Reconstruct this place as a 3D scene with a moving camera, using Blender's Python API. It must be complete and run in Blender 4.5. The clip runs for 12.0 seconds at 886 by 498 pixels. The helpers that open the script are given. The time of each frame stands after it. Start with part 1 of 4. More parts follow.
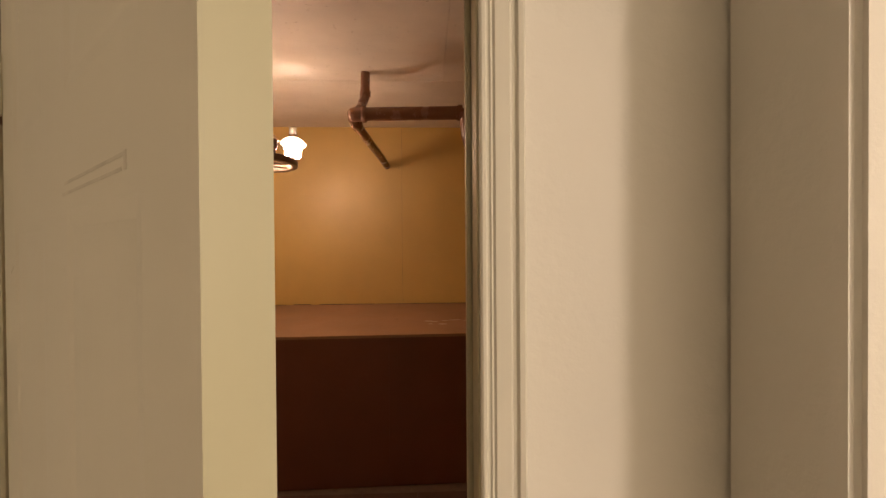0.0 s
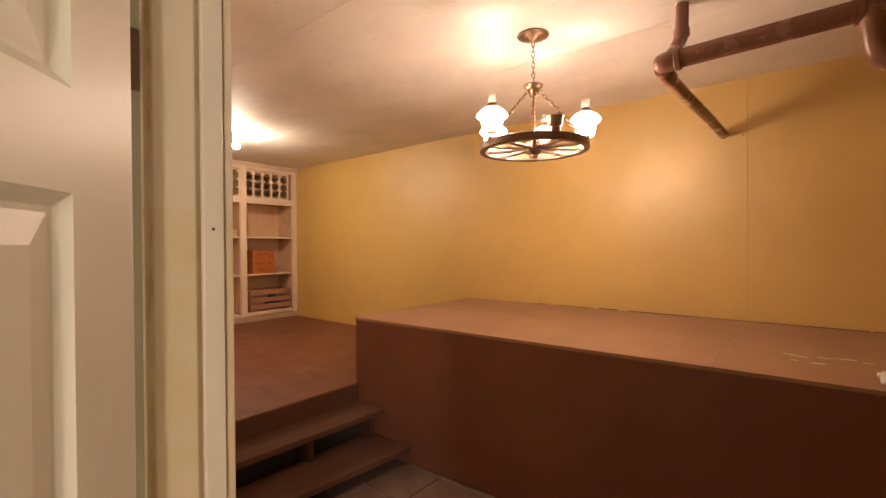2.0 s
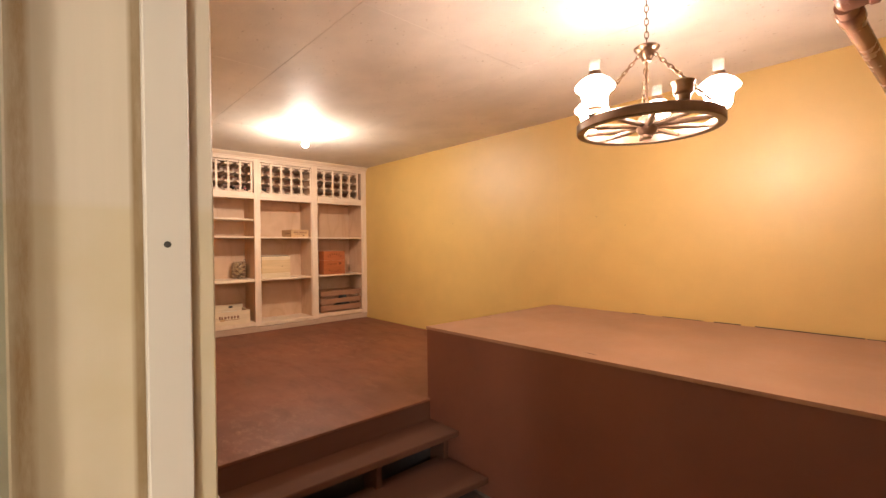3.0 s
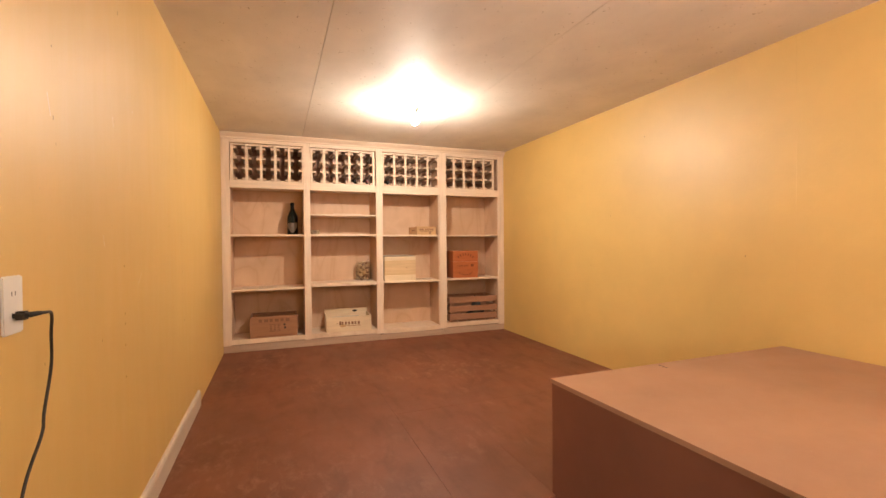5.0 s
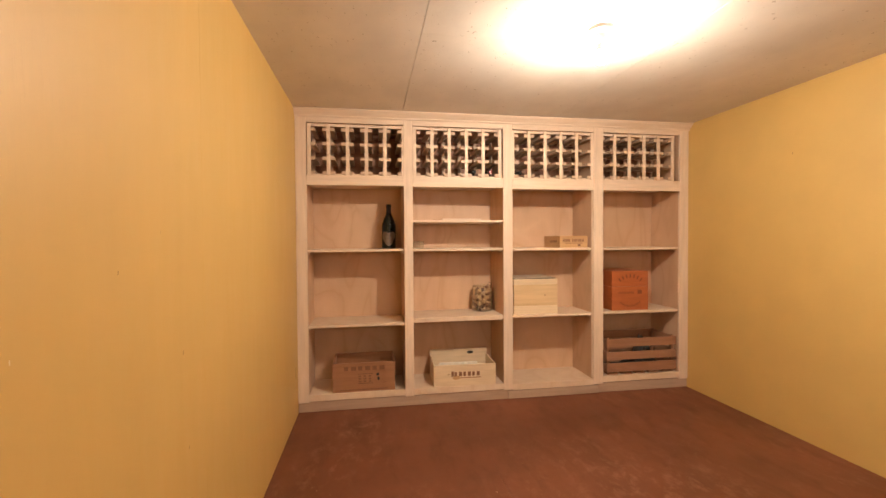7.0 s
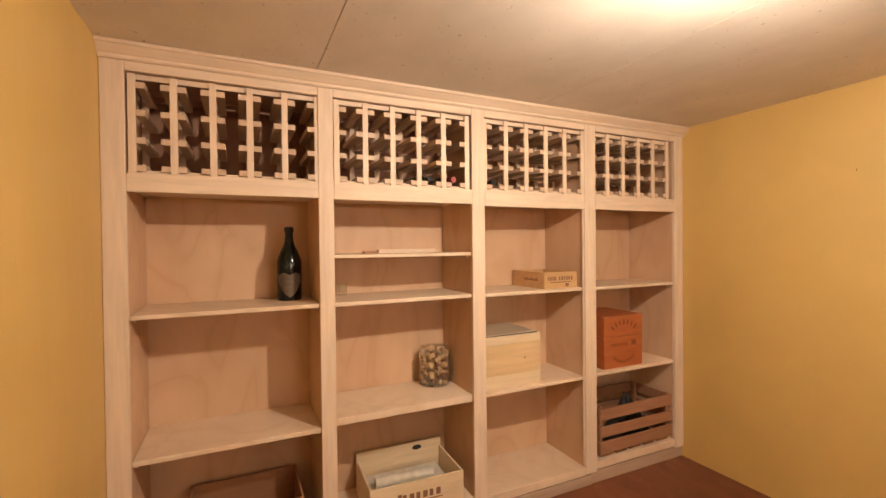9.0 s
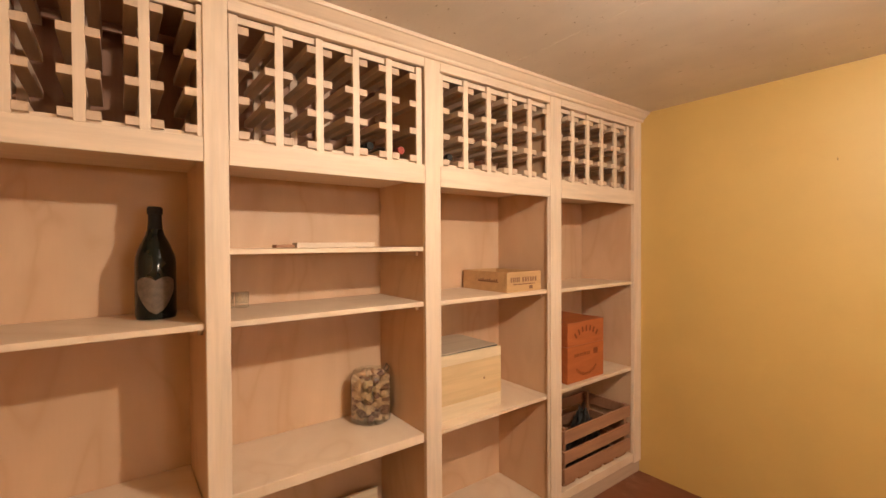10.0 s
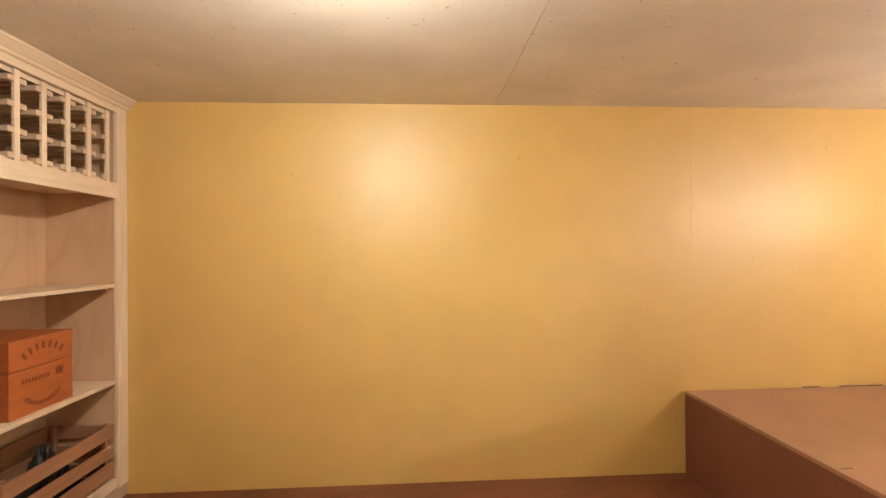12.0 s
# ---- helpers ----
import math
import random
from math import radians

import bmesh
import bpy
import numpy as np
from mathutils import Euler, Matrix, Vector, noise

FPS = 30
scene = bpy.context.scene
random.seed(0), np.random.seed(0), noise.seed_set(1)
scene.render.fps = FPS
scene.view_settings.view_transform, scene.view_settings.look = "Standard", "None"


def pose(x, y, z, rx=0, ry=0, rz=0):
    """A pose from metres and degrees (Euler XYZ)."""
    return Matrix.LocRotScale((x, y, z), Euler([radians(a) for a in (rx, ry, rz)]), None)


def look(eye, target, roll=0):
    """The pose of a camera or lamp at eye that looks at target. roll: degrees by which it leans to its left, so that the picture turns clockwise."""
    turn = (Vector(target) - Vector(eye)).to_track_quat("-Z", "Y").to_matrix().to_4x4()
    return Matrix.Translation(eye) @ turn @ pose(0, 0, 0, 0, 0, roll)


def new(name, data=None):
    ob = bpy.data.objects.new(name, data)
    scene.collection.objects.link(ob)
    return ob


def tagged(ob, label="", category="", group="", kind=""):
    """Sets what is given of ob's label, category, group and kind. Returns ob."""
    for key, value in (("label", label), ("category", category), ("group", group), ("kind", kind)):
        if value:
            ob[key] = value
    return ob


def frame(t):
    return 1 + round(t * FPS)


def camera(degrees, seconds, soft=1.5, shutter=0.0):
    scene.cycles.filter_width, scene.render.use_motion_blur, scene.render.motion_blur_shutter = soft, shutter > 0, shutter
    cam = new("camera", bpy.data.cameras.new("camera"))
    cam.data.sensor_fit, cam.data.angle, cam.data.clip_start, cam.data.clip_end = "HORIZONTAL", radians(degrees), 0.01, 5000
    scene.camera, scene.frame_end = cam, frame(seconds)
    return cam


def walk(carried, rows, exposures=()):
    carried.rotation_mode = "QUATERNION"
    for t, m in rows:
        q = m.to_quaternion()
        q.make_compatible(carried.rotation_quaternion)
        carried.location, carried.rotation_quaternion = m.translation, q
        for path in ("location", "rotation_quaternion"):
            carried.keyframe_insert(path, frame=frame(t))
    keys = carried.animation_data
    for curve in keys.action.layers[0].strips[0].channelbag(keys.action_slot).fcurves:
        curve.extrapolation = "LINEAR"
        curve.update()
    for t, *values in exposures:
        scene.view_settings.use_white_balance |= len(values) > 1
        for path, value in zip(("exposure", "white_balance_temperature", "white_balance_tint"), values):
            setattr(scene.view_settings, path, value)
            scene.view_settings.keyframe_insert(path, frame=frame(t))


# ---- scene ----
cam = camera(90.9, 12.0)
PATH = [
    (0, (0.65, 0.05, 1.03), (0.727, 2.05, 1.01), -0.4),
    (0.5, (0.708, 0.116, 1.03), (0.395, 2.091, 1.006), -0.3),
    (1, (0.756, 0.227, 1.012), (0.071, 2.106, 0.993), -0.2),
    (1.5, (0.749, 0.386, 1.014), (-0.263, 2.111, 0.995), -0.3),
    (2, (0.689, 0.557, 1.008), (-0.573, 2.109, 0.992), -0.4),
    (2.5, (0.539, 0.681, 1.022), (-0.845, 2.125, 1.002), -0.5),
    (3, (0.392, 0.782, 1.033), (-1.094, 2.121, 1.011), -0.6),
    (3.2, (0.336, 0.845, 1.038), (-1.202, 2.124, 1.012), -0.5),
    (4.8, (-0.215, 1.535, 1.06), (-2.06, 2.307, 1.027), -0.6),
    (5, (-0.327, 1.595, 1.053), (-2.196, 2.306, 1.024), -0.5),
    (5.5, (-0.687, 1.688, 1.069), (-2.615, 2.22, 1.035), -0.6),
    (6, (-1.089, 1.718, 1.009), (-3.051, 2.107, 1.0), -0.7),
    (6.5, (-1.501, 1.63, 1.046), (-3.471, 1.978, 1.031), -0.7),
    (7, (-1.82, 1.615, 1.212), (-3.793, 1.941, 1.171), -0.4),
    (7.2, (-1.933, 1.558, 1.229), (-3.899, 1.924, 1.207), -0.5),
    (8.8, (-2.954, 1.531, 1.408), (-4.8, 2.3, 1.391), -0.5),
    (9, (-3.072, 1.548, 1.402), (-4.886, 2.39, 1.379), -0.6),
    (9.5, (-3.37, 1.602, 1.369), (-5.112, 2.586, 1.352), -0.6),
    (10, (-3.618, 1.656, 1.375), (-5.218, 2.856, 1.346), -0.3),
    (10.5, (-3.589, 1.682, 1.361), (-4.808, 3.268, 1.339), -0.1),
    (11, (-3.535, 1.698, 1.348), (-4.320, 3.537, 1.331), -0.1),
    (11.5, (-3.474, 1.679, 1.328), (-3.823, 3.648, 1.327), -0.1),
    (12, (-3.406, 1.694, 1.3), (-3.295, 3.691, 1.31), -0.5),
]
EXPOSURES = [(0.0, -0.10, 8500, 24), (0.5, -0.07, 8400, 22), (1.0, 0.10, 8300, 23), (1.5, 0.37, 8000, 22), (2.0, 0.83, 7300, 19), (2.5, 1.22, 6700, 17), (3.0, 1.30, 6350, 15), (5.0, 1.50, 6250, 12), (6.0, 1.37, 6250, 12), (7.0, 1.33, 6400, 12), (9.5, 1.28, 6600, 12), (10.5, 1.31, 6300, 9), (11.0, 1.33, 6250, 7), (11.5, 1.38, 6050, 4), (12.0, 1.43, 5850, 1)]
walk(cam, [(t, look(eye, target, roll)) for t, eye, target, roll in PATH], EXPOSURES)

# ---- world and light strengths ----
world = bpy.data.worlds.new("world")
scene.world = world
world.use_nodes = True
world.node_tree.nodes["Background"].inputs[0].default_value = (0.02, 0.018, 0.015, 1)
world.node_tree.nodes["Background"].inputs[1].default_value = 0.1
GLOBE_GLOW, FLAME_GLOW, BULB_GLOW, HALL_POWER = 97.0, 410.0, 800.0, 134.0
LAMP_TINT = (1.0, 0.80, 0.655)

hall_lamp = new("hall_lamp", bpy.data.lights.new("hall_lamp", "POINT"))
hall_lamp.data.energy, hall_lamp.data.color, hall_lamp.data.shadow_soft_size = HALL_POWER, (0.96, 0.98, 0.94), 0.16
hall_lamp.location = (2.92, -1.65, 1.55)


# ---- materials ----
def nodes_of(name):
    m = bpy.data.materials.new(name)
    m.use_nodes = True
    nt = m.node_tree
    return m, nt, nt.nodes["Principled BSDF"]


def coords(nt, scale=(1, 1, 1), rand=0.0):
    tc = nt.nodes.new("ShaderNodeTexCoord")
    mp = nt.nodes.new("ShaderNodeMapping")
    mp.inputs["Scale"].default_value = scale
    nt.links.new(tc.outputs["Object"], mp.inputs["Vector"])
    if rand:
        oi = nt.nodes.new("ShaderNodeObjectInfo")
        mul = nt.nodes.new("ShaderNodeMath")
        mul.operation = "MULTIPLY"
        mul.inputs[1].default_value = rand
        nt.links.new(oi.outputs["Random"], mul.inputs[0])
        nt.links.new(mul.outputs[0], mp.inputs["Location"])
    return mp.outputs["Vector"]


def noise_tex(nt, vec, scale, detail=4.0, rough=0.55, distortion=0.0):
    n = nt.nodes.new("ShaderNodeTexNoise")
    n.inputs["Scale"].default_value = scale
    n.inputs["Detail"].default_value = detail
    n.inputs["Roughness"].default_value = rough
    n.inputs["Distortion"].default_value = distortion
    nt.links.new(vec, n.inputs["Vector"])
    return n.outputs["Fac"]


def ramp(nt, fac, stops):
    r = nt.nodes.new("ShaderNodeValToRGB")
    els = r.color_ramp.elements
    while len(els) < len(stops):
        els.new(0.5)
    for e, (p, c) in zip(els, stops):
        e.position, e.color = p, (c if len(c) == 4 else (*c, 1))
    nt.links.new(fac, r.inputs["Fac"])
    return r.outputs["Color"]


def mixed(nt, fac, a, b, mode="MIX"):
    m = nt.nodes.new("ShaderNodeMix")
    m.data_type, m.blend_type = "RGBA", mode
    for sock, v in ((m.inputs["Factor"], fac), (m.inputs["A"], a), (m.inputs["B"], b)):
        if isinstance(v, (int, float)):
            sock.default_value = v
        elif isinstance(v, tuple):
            sock.default_value = v if len(v) == 4 else (*v, 1)
        else:
            nt.links.new(v, sock)
    return m.outputs["Result"]


def bumped(nt, bsdf, pairs):
    normal = None
    for height, strength, dist in pairs:
        b = nt.nodes.new("ShaderNodeBump")
        b.inputs["Strength"].default_value = strength
        b.inputs["Distance"].default_value = dist
        nt.links.new(height, b.inputs["Height"])
        if normal is not None:
            nt.links.new(normal, b.inputs["Normal"])
        normal = b.outputs["Normal"]
    nt.links.new(normal, bsdf.inputs["Normal"])


def dim(c, k):
    return tuple(v * k for v in c)


def paint(name, color, rough=0.4, scale=(1, 1, 1), vary=0.10, bump=0.25, dist=0.002, grain=60, specks=0.0, speck_color=(0.3, 0.2, 0.1), patch=2.2):
    """Painted board or plaster: broad patches, fine relief, a few scuffs."""
    m, nt, bsdf = nodes_of(name)
    v = coords(nt, scale)
    broad = noise_tex(nt, v, patch, 5)
    col = ramp(nt, broad, [(0.3, dim(color, 1 - vary)), (0.7, dim(color, 1 + vary * 0.6))])
    if specks:
        s = noise_tex(nt, v, 34, 3, 0.7)
        col = mixed(nt, ramp(nt, s, [(specks, (0, 0, 0)), (specks + 0.04, (1, 1, 1))]), col, speck_color)
    nt.links.new(col, bsdf.inputs["Base Color"])
    r = nt.nodes.new("ShaderNodeMapRange")
    r.inputs["To Min"].default_value, r.inputs["To Max"].default_value = rough - 0.06, rough + 0.10
    nt.links.new(noise_tex(nt, v, 9, 4), r.inputs["Value"])
    nt.links.new(r.outputs[0], bsdf.inputs["Roughness"])
    bumped(nt, bsdf, [(noise_tex(nt, v, grain, 4, 0.6), bump, dist), (noise_tex(nt, v, grain / 7, 3), bump * 0.7, dist * 3)])
    return m


def wood(name, color, dark, axis=2, rough=0.55, grain=1.0, rand=8.0, bump=0.12):
    """Sawn timber or plywood with the grain along one axis."""
    m, nt, bsdf = nodes_of(name)
    sc = [14.0 * grain] * 3
    sc[axis] = 0.9 * grain
    v = coords(nt, tuple(sc), rand)
    fine = noise_tex(nt, v, 3.2, 6, 0.65, 0.3)
    sc2 = [2.6 * grain] * 3
    sc2[axis] = 0.5 * grain
    v2 = coords(nt, tuple(sc2), rand)
    cathedral = noise_tex(nt, v2, 1.6, 3, 0.5, 1.4)
    col = ramp(nt, fine, [(0.30, dim(color, 0.86)), (0.55, color), (0.75, dim(color, 1.06))])
    bands = nt.nodes.new("ShaderNodeMath")
    bands.operation = "PINGPONG"
    mul = nt.nodes.new("ShaderNodeMath")
    mul.operation = "MULTIPLY"
    mul.inputs[1].default_value = 5.0
    nt.links.new(cathedral, mul.inputs[0])
    nt.links.new(mul.outputs[0], bands.inputs[0])
    bands.inputs[1].default_value = 0.5
    figure = ramp(nt, bands.outputs[0], [(0.0, (0, 0, 0)), (0.5, (0.22, 0.22, 0.22))])
    col = mixed(nt, figure, col, dark)
    nt.links.new(col, bsdf.inputs["Base Color"])
    bsdf.inputs["Roughness"].default_value = rough
    bumped(nt, bsdf, [(fine, bump, 0.001)])
    return m


def plywood(name, color, dark):
    """Rotary-cut veneer: broad wandering figure, little fine grain."""
    m, nt, bsdf = nodes_of(name)
    v = coords(nt, (2.0, 2.0, 0.8), 9.0)
    swirl = noise_tex(nt, v, 1.3, 2.5, 0.5, 1.1)
    mul = nt.nodes.new("ShaderNodeMath")
    mul.operation, mul.inputs[1].default_value = "MULTIPLY", 4.0
    nt.links.new(swirl, mul.inputs[0])
    bands = nt.nodes.new("ShaderNodeMath")
    bands.operation, bands.inputs[1].default_value = "PINGPONG", 0.5
    nt.links.new(mul.outputs[0], bands.inputs[0])
    figure = ramp(nt, bands.outputs[0], [(0.0, (0.50, 0.50, 0.50)), (0.10, (0.26, 0.26, 0.26)), (0.5, (0, 0, 0))])
    fine = noise_tex(nt, coords(nt, (40, 40, 2.2), 5.0), 3, 5, 0.6)
    broad = noise_tex(nt, coords(nt, (1, 1, 1), 3.0), 3.0, 4)
    col = ramp(nt, broad, [(0.3, dim(color, 0.92)), (0.7, dim(color, 1.05))])
    col = mixed(nt, ramp(nt, fine, [(0.35, (0.05, 0.05, 0.05)), (0.6, (0, 0, 0))]), col, dark)
    col = mixed(nt, figure, col, dark)
    nt.links.new(col, bsdf.inputs["Base Color"])
    bsdf.inputs["Roughness"].default_value = 0.5
    bumped(nt, bsdf, [(fine, 0.08, 0.0006)])
    return m


def worn_floor(name, color, dust, dark):
    """Trodden floor paint: cloudy tone, dusty scuffs in drifts, dark smears."""
    m, nt, bsdf = nodes_of(name)
    v = coords(nt)
    cloud = noise_tex(nt, v, 1.7, 6, 0.6)
    col = ramp(nt, cloud, [(0.28, dim(color, 0.72)), (0.5, color), (0.72, dim(color, 1.25))])
    smear = noise_tex(nt, coords(nt, (1.0, 2.2, 1)), 3.1, 6, 0.65, 0.5)
    col = mixed(nt, ramp(nt, smear, [(0.52, (0, 0, 0)), (0.75, (0.55, 0.55, 0.55))]), col, dark)
    drift = noise_tex(nt, v, 1.15, 2)
    scuff = noise_tex(nt, coords(nt, (1.0, 1.6, 1)), 9.0, 8, 0.75, 0.4)
    both = nt.nodes.new("ShaderNodeMath")
    both.operation = "MULTIPLY"
    nt.links.new(ramp(nt, drift, [(0.45, (0, 0, 0)), (0.68, (1, 1, 1))]), both.inputs[0])
    nt.links.new(ramp(nt, scuff, [(0.50, (0, 0, 0)), (0.72, (0.62, 0.62, 0.62))]), both.inputs[1])
    col = mixed(nt, both.outputs[0], col, dust)
    crumbs = noise_tex(nt, v, 42, 2, 0.5)
    col = mixed(nt, ramp(nt, crumbs, [(0.755, (0, 0, 0)), (0.775, (0.8, 0.8, 0.8))]), col, dust)
    nt.links.new(col, bsdf.inputs["Base Color"])
    r = nt.nodes.new("ShaderNodeMapRange")
    r.inputs["To Min"].default_value, r.inputs["To Max"].default_value = 0.38, 0.62
    nt.links.new(smear, r.inputs["Value"])
    nt.links.new(r.outputs[0], bsdf.inputs["Roughness"])
    bumped(nt, bsdf, [(noise_tex(nt, v, 45, 4, 0.6), 0.22, 0.0015), (noise_tex(nt, v, 5, 3), 0.2, 0.004)])
    return m


def plain(name, color, rough=0.5, metal=0.0, vary=0.15, scale=25, bump=0.1):
    m, nt, bsdf = nodes_of(name)
    v = coords(nt)
    n = noise_tex(nt, v, scale, 4)
    nt.links.new(ramp(nt, n, [(0.3, dim(color, 1 - vary)), (0.7, dim(color, 1 + vary))]), bsdf.inputs["Base Color"])
    bsdf.inputs["Roughness"].default_value, bsdf.inputs["Metallic"].default_value = rough, metal
    if bump:
        bumped(nt, bsdf, [(noise_tex(nt, v, scale * 4, 3), bump, 0.001)])
    return m


def glass(name, tint=(0.97, 0.98, 0.96), milk=0.0, bloom="ShaderNodeBsdfTranslucent"):
    """Thin clear glass: light passes straight through, with a glossy sheen and, if asked, a milky bloom."""
    m, nt, bsdf = nodes_of(name)
    nt.nodes.remove(bsdf)
    clear = nt.nodes.new("ShaderNodeBsdfTransparent")
    clear.inputs["Color"].default_value = (*tint, 1)
    gloss = nt.nodes.new("ShaderNodeBsdfGlossy")
    gloss.inputs["Roughness"].default_value = 0.04
    facing = nt.nodes.new("ShaderNodeLayerWeight")
    facing.inputs["Blend"].default_value = 0.5
    power = nt.nodes.new("ShaderNodeMath")
    power.operation, power.inputs[1].default_value = "POWER", 3.0
    nt.links.new(facing.outputs["Facing"], power.inputs[0])
    fres = nt.nodes.new("ShaderNodeMath")
    fres.operation, fres.inputs[1].default_value, fres.inputs[2].default_value = "MULTIPLY_ADD", 0.75, 0.10
    nt.links.new(power.outputs[0], fres.inputs[0])
    mix = nt.nodes.new("ShaderNodeMixShader")
    nt.links.new(fres.outputs[0], mix.inputs[0])
    nt.links.new(clear.outputs[0], mix.inputs[1])
    nt.links.new(gloss.outputs[0], mix.inputs[2])
    last = mix
    if milk:
        fog = nt.nodes.new(bloom)
        fog.inputs["Color"].default_value = (0.85, 0.83, 0.78, 1)
        last = nt.nodes.new("ShaderNodeMixShader")
        last.inputs[0].default_value = milk
        nt.links.new(mix.outputs[0], last.inputs[1])
        nt.links.new(fog.outputs[0], last.inputs[2])
    nt.links.new(last.outputs[0], nt.nodes["Material Output"].inputs["Surface"])
    return m


def glowing(name, color, strength):
    m, nt, bsdf = nodes_of(name)
    bsdf.inputs["Base Color"].default_value = (0.8, 0.78, 0.72, 1)
    bsdf.inputs["Roughness"].default_value = 0.3
    bsdf.inputs["Emission Color"].default_value = (*color, 1)
    bsdf.inputs["Emission Strength"].default_value = strength
    return m


YELLOW = (0.615, 0.402, 0.120)
wall_yellow = paint("wall_yellow_paint", YELLOW, 0.46, (1, 1, 1), vary=0.05, bump=0.28, dist=0.002, grain=60, specks=0.73, speck_color=(0.66, 0.46, 0.2), patch=4.5)
wall_yellow.node_tree.nodes["Principled BSDF"].inputs["Specular IOR Level"].default_value = 0.95
wall_streaked = paint("wall_brushed_yellow_paint", YELLOW, 0.45, (2.4, 2.4, 0.42), vary=0.03, bump=0.26, dist=0.002, grain=40, specks=0.755, speck_color=(0.40, 0.25, 0.09))
wall_streaked.node_tree.nodes["Principled BSDF"].inputs["Specular IOR Level"].default_value = 0.95
ceiling_white = paint("ceiling_rough_paint", (0.79, 0.725, 0.645), 0.62, (1, 1.3, 1), vary=0.11, bump=0.30, dist=0.0022, grain=45, specks=0.675, speck_color=(0.40, 0.33, 0.25))
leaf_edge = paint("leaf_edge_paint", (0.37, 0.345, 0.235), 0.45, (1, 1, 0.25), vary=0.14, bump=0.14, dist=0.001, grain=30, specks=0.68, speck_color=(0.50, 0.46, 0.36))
bounce_floor = paint("pale_bounce_floor", (0.52, 0.47, 0.40), 0.4, vary=0.1, bump=0.1)
hall_white = paint("hall_white_plaster", (0.70, 0.665, 0.60), 0.65, vary=0.04, bump=0.35, dist=0.003, grain=55)
trim_white = paint("trim_white_paint", (0.61, 0.58, 0.50), 0.38, (1, 1, 0.2), vary=0.05, bump=0.10, dist=0.001, grain=40)
door_white = paint("door_white_paint", (0.75, 0.69, 0.575), 0.38, (1, 1, 0.2), vary=0.06, bump=0.14, dist=0.001, grain=40)
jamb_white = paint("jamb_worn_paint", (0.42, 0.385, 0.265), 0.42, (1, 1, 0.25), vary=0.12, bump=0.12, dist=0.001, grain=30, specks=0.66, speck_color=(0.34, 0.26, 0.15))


def stained_jamb(name, color, stain, lower):
    """Worn cream gloss: yellowed below an old paint line, brown grime along the hinge edge and the stop."""
    m, nt, bsdf = nodes_of(name)
    v = coords(nt)
    sep = nt.nodes.new("ShaderNodeSeparateXYZ")
    nt.links.new(v, sep.inputs[0])
    ragged = noise_tex(nt, coords(nt, (1, 9, 1.6)), 9, 6, 0.7)
    col = ramp(nt, noise_tex(nt, coords(nt, (1, 30, 1.2)), 3, 4), [(0.35, dim(color, 0.95)), (0.65, color)])

    def band(centre, width, ragged_by):
        off = nt.nodes.new("ShaderNodeMath")
        off.operation, off.inputs[1].default_value = "SUBTRACT", centre
        nt.links.new(sep.outputs["Y"], off.inputs[0])
        away = nt.nodes.new("ShaderNodeMath")
        away.operation = "ABSOLUTE"
        nt.links.new(off.outputs[0], away.inputs[0])
        near = nt.nodes.new("ShaderNodeMapRange")
        near.inputs["From Min"].default_value, near.inputs["From Max"].default_value = width, width * 0.4
        nt.links.new(away.outputs[0], near.inputs["Value"])
        both = nt.nodes.new("ShaderNodeMath")
        both.operation = "MULTIPLY"
        nt.links.new(near.outputs[0], both.inputs[0])
        nt.links.new(ramp(nt, ragged, ragged_by), both.inputs[1])
        return both.outputs[0]

    yellowed = nt.nodes.new("ShaderNodeMapRange")
    yellowed.inputs["From Min"].default_value, yellowed.inputs["From Max"].default_value = 1.522, 1.515
    nt.links.new(sep.outputs["Z"], yellowed.inputs["Value"])
    cloud = ramp(nt, noise_tex(nt, v, 14, 5), [(0.3, (0.45, 0.45, 0.45)), (0.7, (1, 1, 1))])
    some = nt.nodes.new("ShaderNodeMath")
    some.operation = "MULTIPLY"
    nt.links.new(yellowed.outputs[0], some.inputs[0])
    nt.links.new(cloud, some.inputs[1])
    col = mixed(nt, some.outputs[0], col, lower)
    col = mixed(nt, band(-0.052, 0.007, [(0.35, (0.35, 0.35, 0.35)), (0.6, (0.95, 0.95, 0.95))]), col, stain)
    col = mixed(nt, band(0.0115, 0.006, [(0.2, (0.6, 0.6, 0.6)), (0.6, (0.95, 0.95, 0.95))]), col, dim(stain, 0.7))
    nt.links.new(col, bsdf.inputs["Base Color"])
    bsdf.inputs["Roughness"].default_value = 0.42
    bumped(nt, bsdf, [(ragged, 0.10, 0.0008), (noise_tex(nt, coords(nt, (1, 40, 1.0)), 6, 4), 0.12, 0.0006)])
    return m


jamb_stained = stained_jamb("jamb_stained_paint", (0.51, 0.405, 0.285), (0.28, 0.165, 0.06), (0.46, 0.35, 0.205))
# brown of the leaf's hinge edge, with its shade mixed into the colour
hinge_edge_shade = paint("brown_shaded_hinge_edge", (0.30, 0.205, 0.125), 0.6, (1, 1, 0.25), vary=0.2, bump=0.15, dist=0.001, grain=30)
hinge_brown = plain("hinge_brown_paint", (0.16, 0.095, 0.055), 0.5)
scuff_grey = plain("rubbed_paint", (0.67, 0.61, 0.51), 0.6)
stop_cream = paint("stop_cream_paint", (0.54, 0.45, 0.345), 0.40, (1, 1, 0.2), vary=0.06, bump=0.12, dist=0.001, grain=40)
brown_floor = worn_floor("floor_brown_paint", (0.160, 0.056, 0.027), (0.36, 0.205, 0.125), (0.085, 0.032, 0.018))
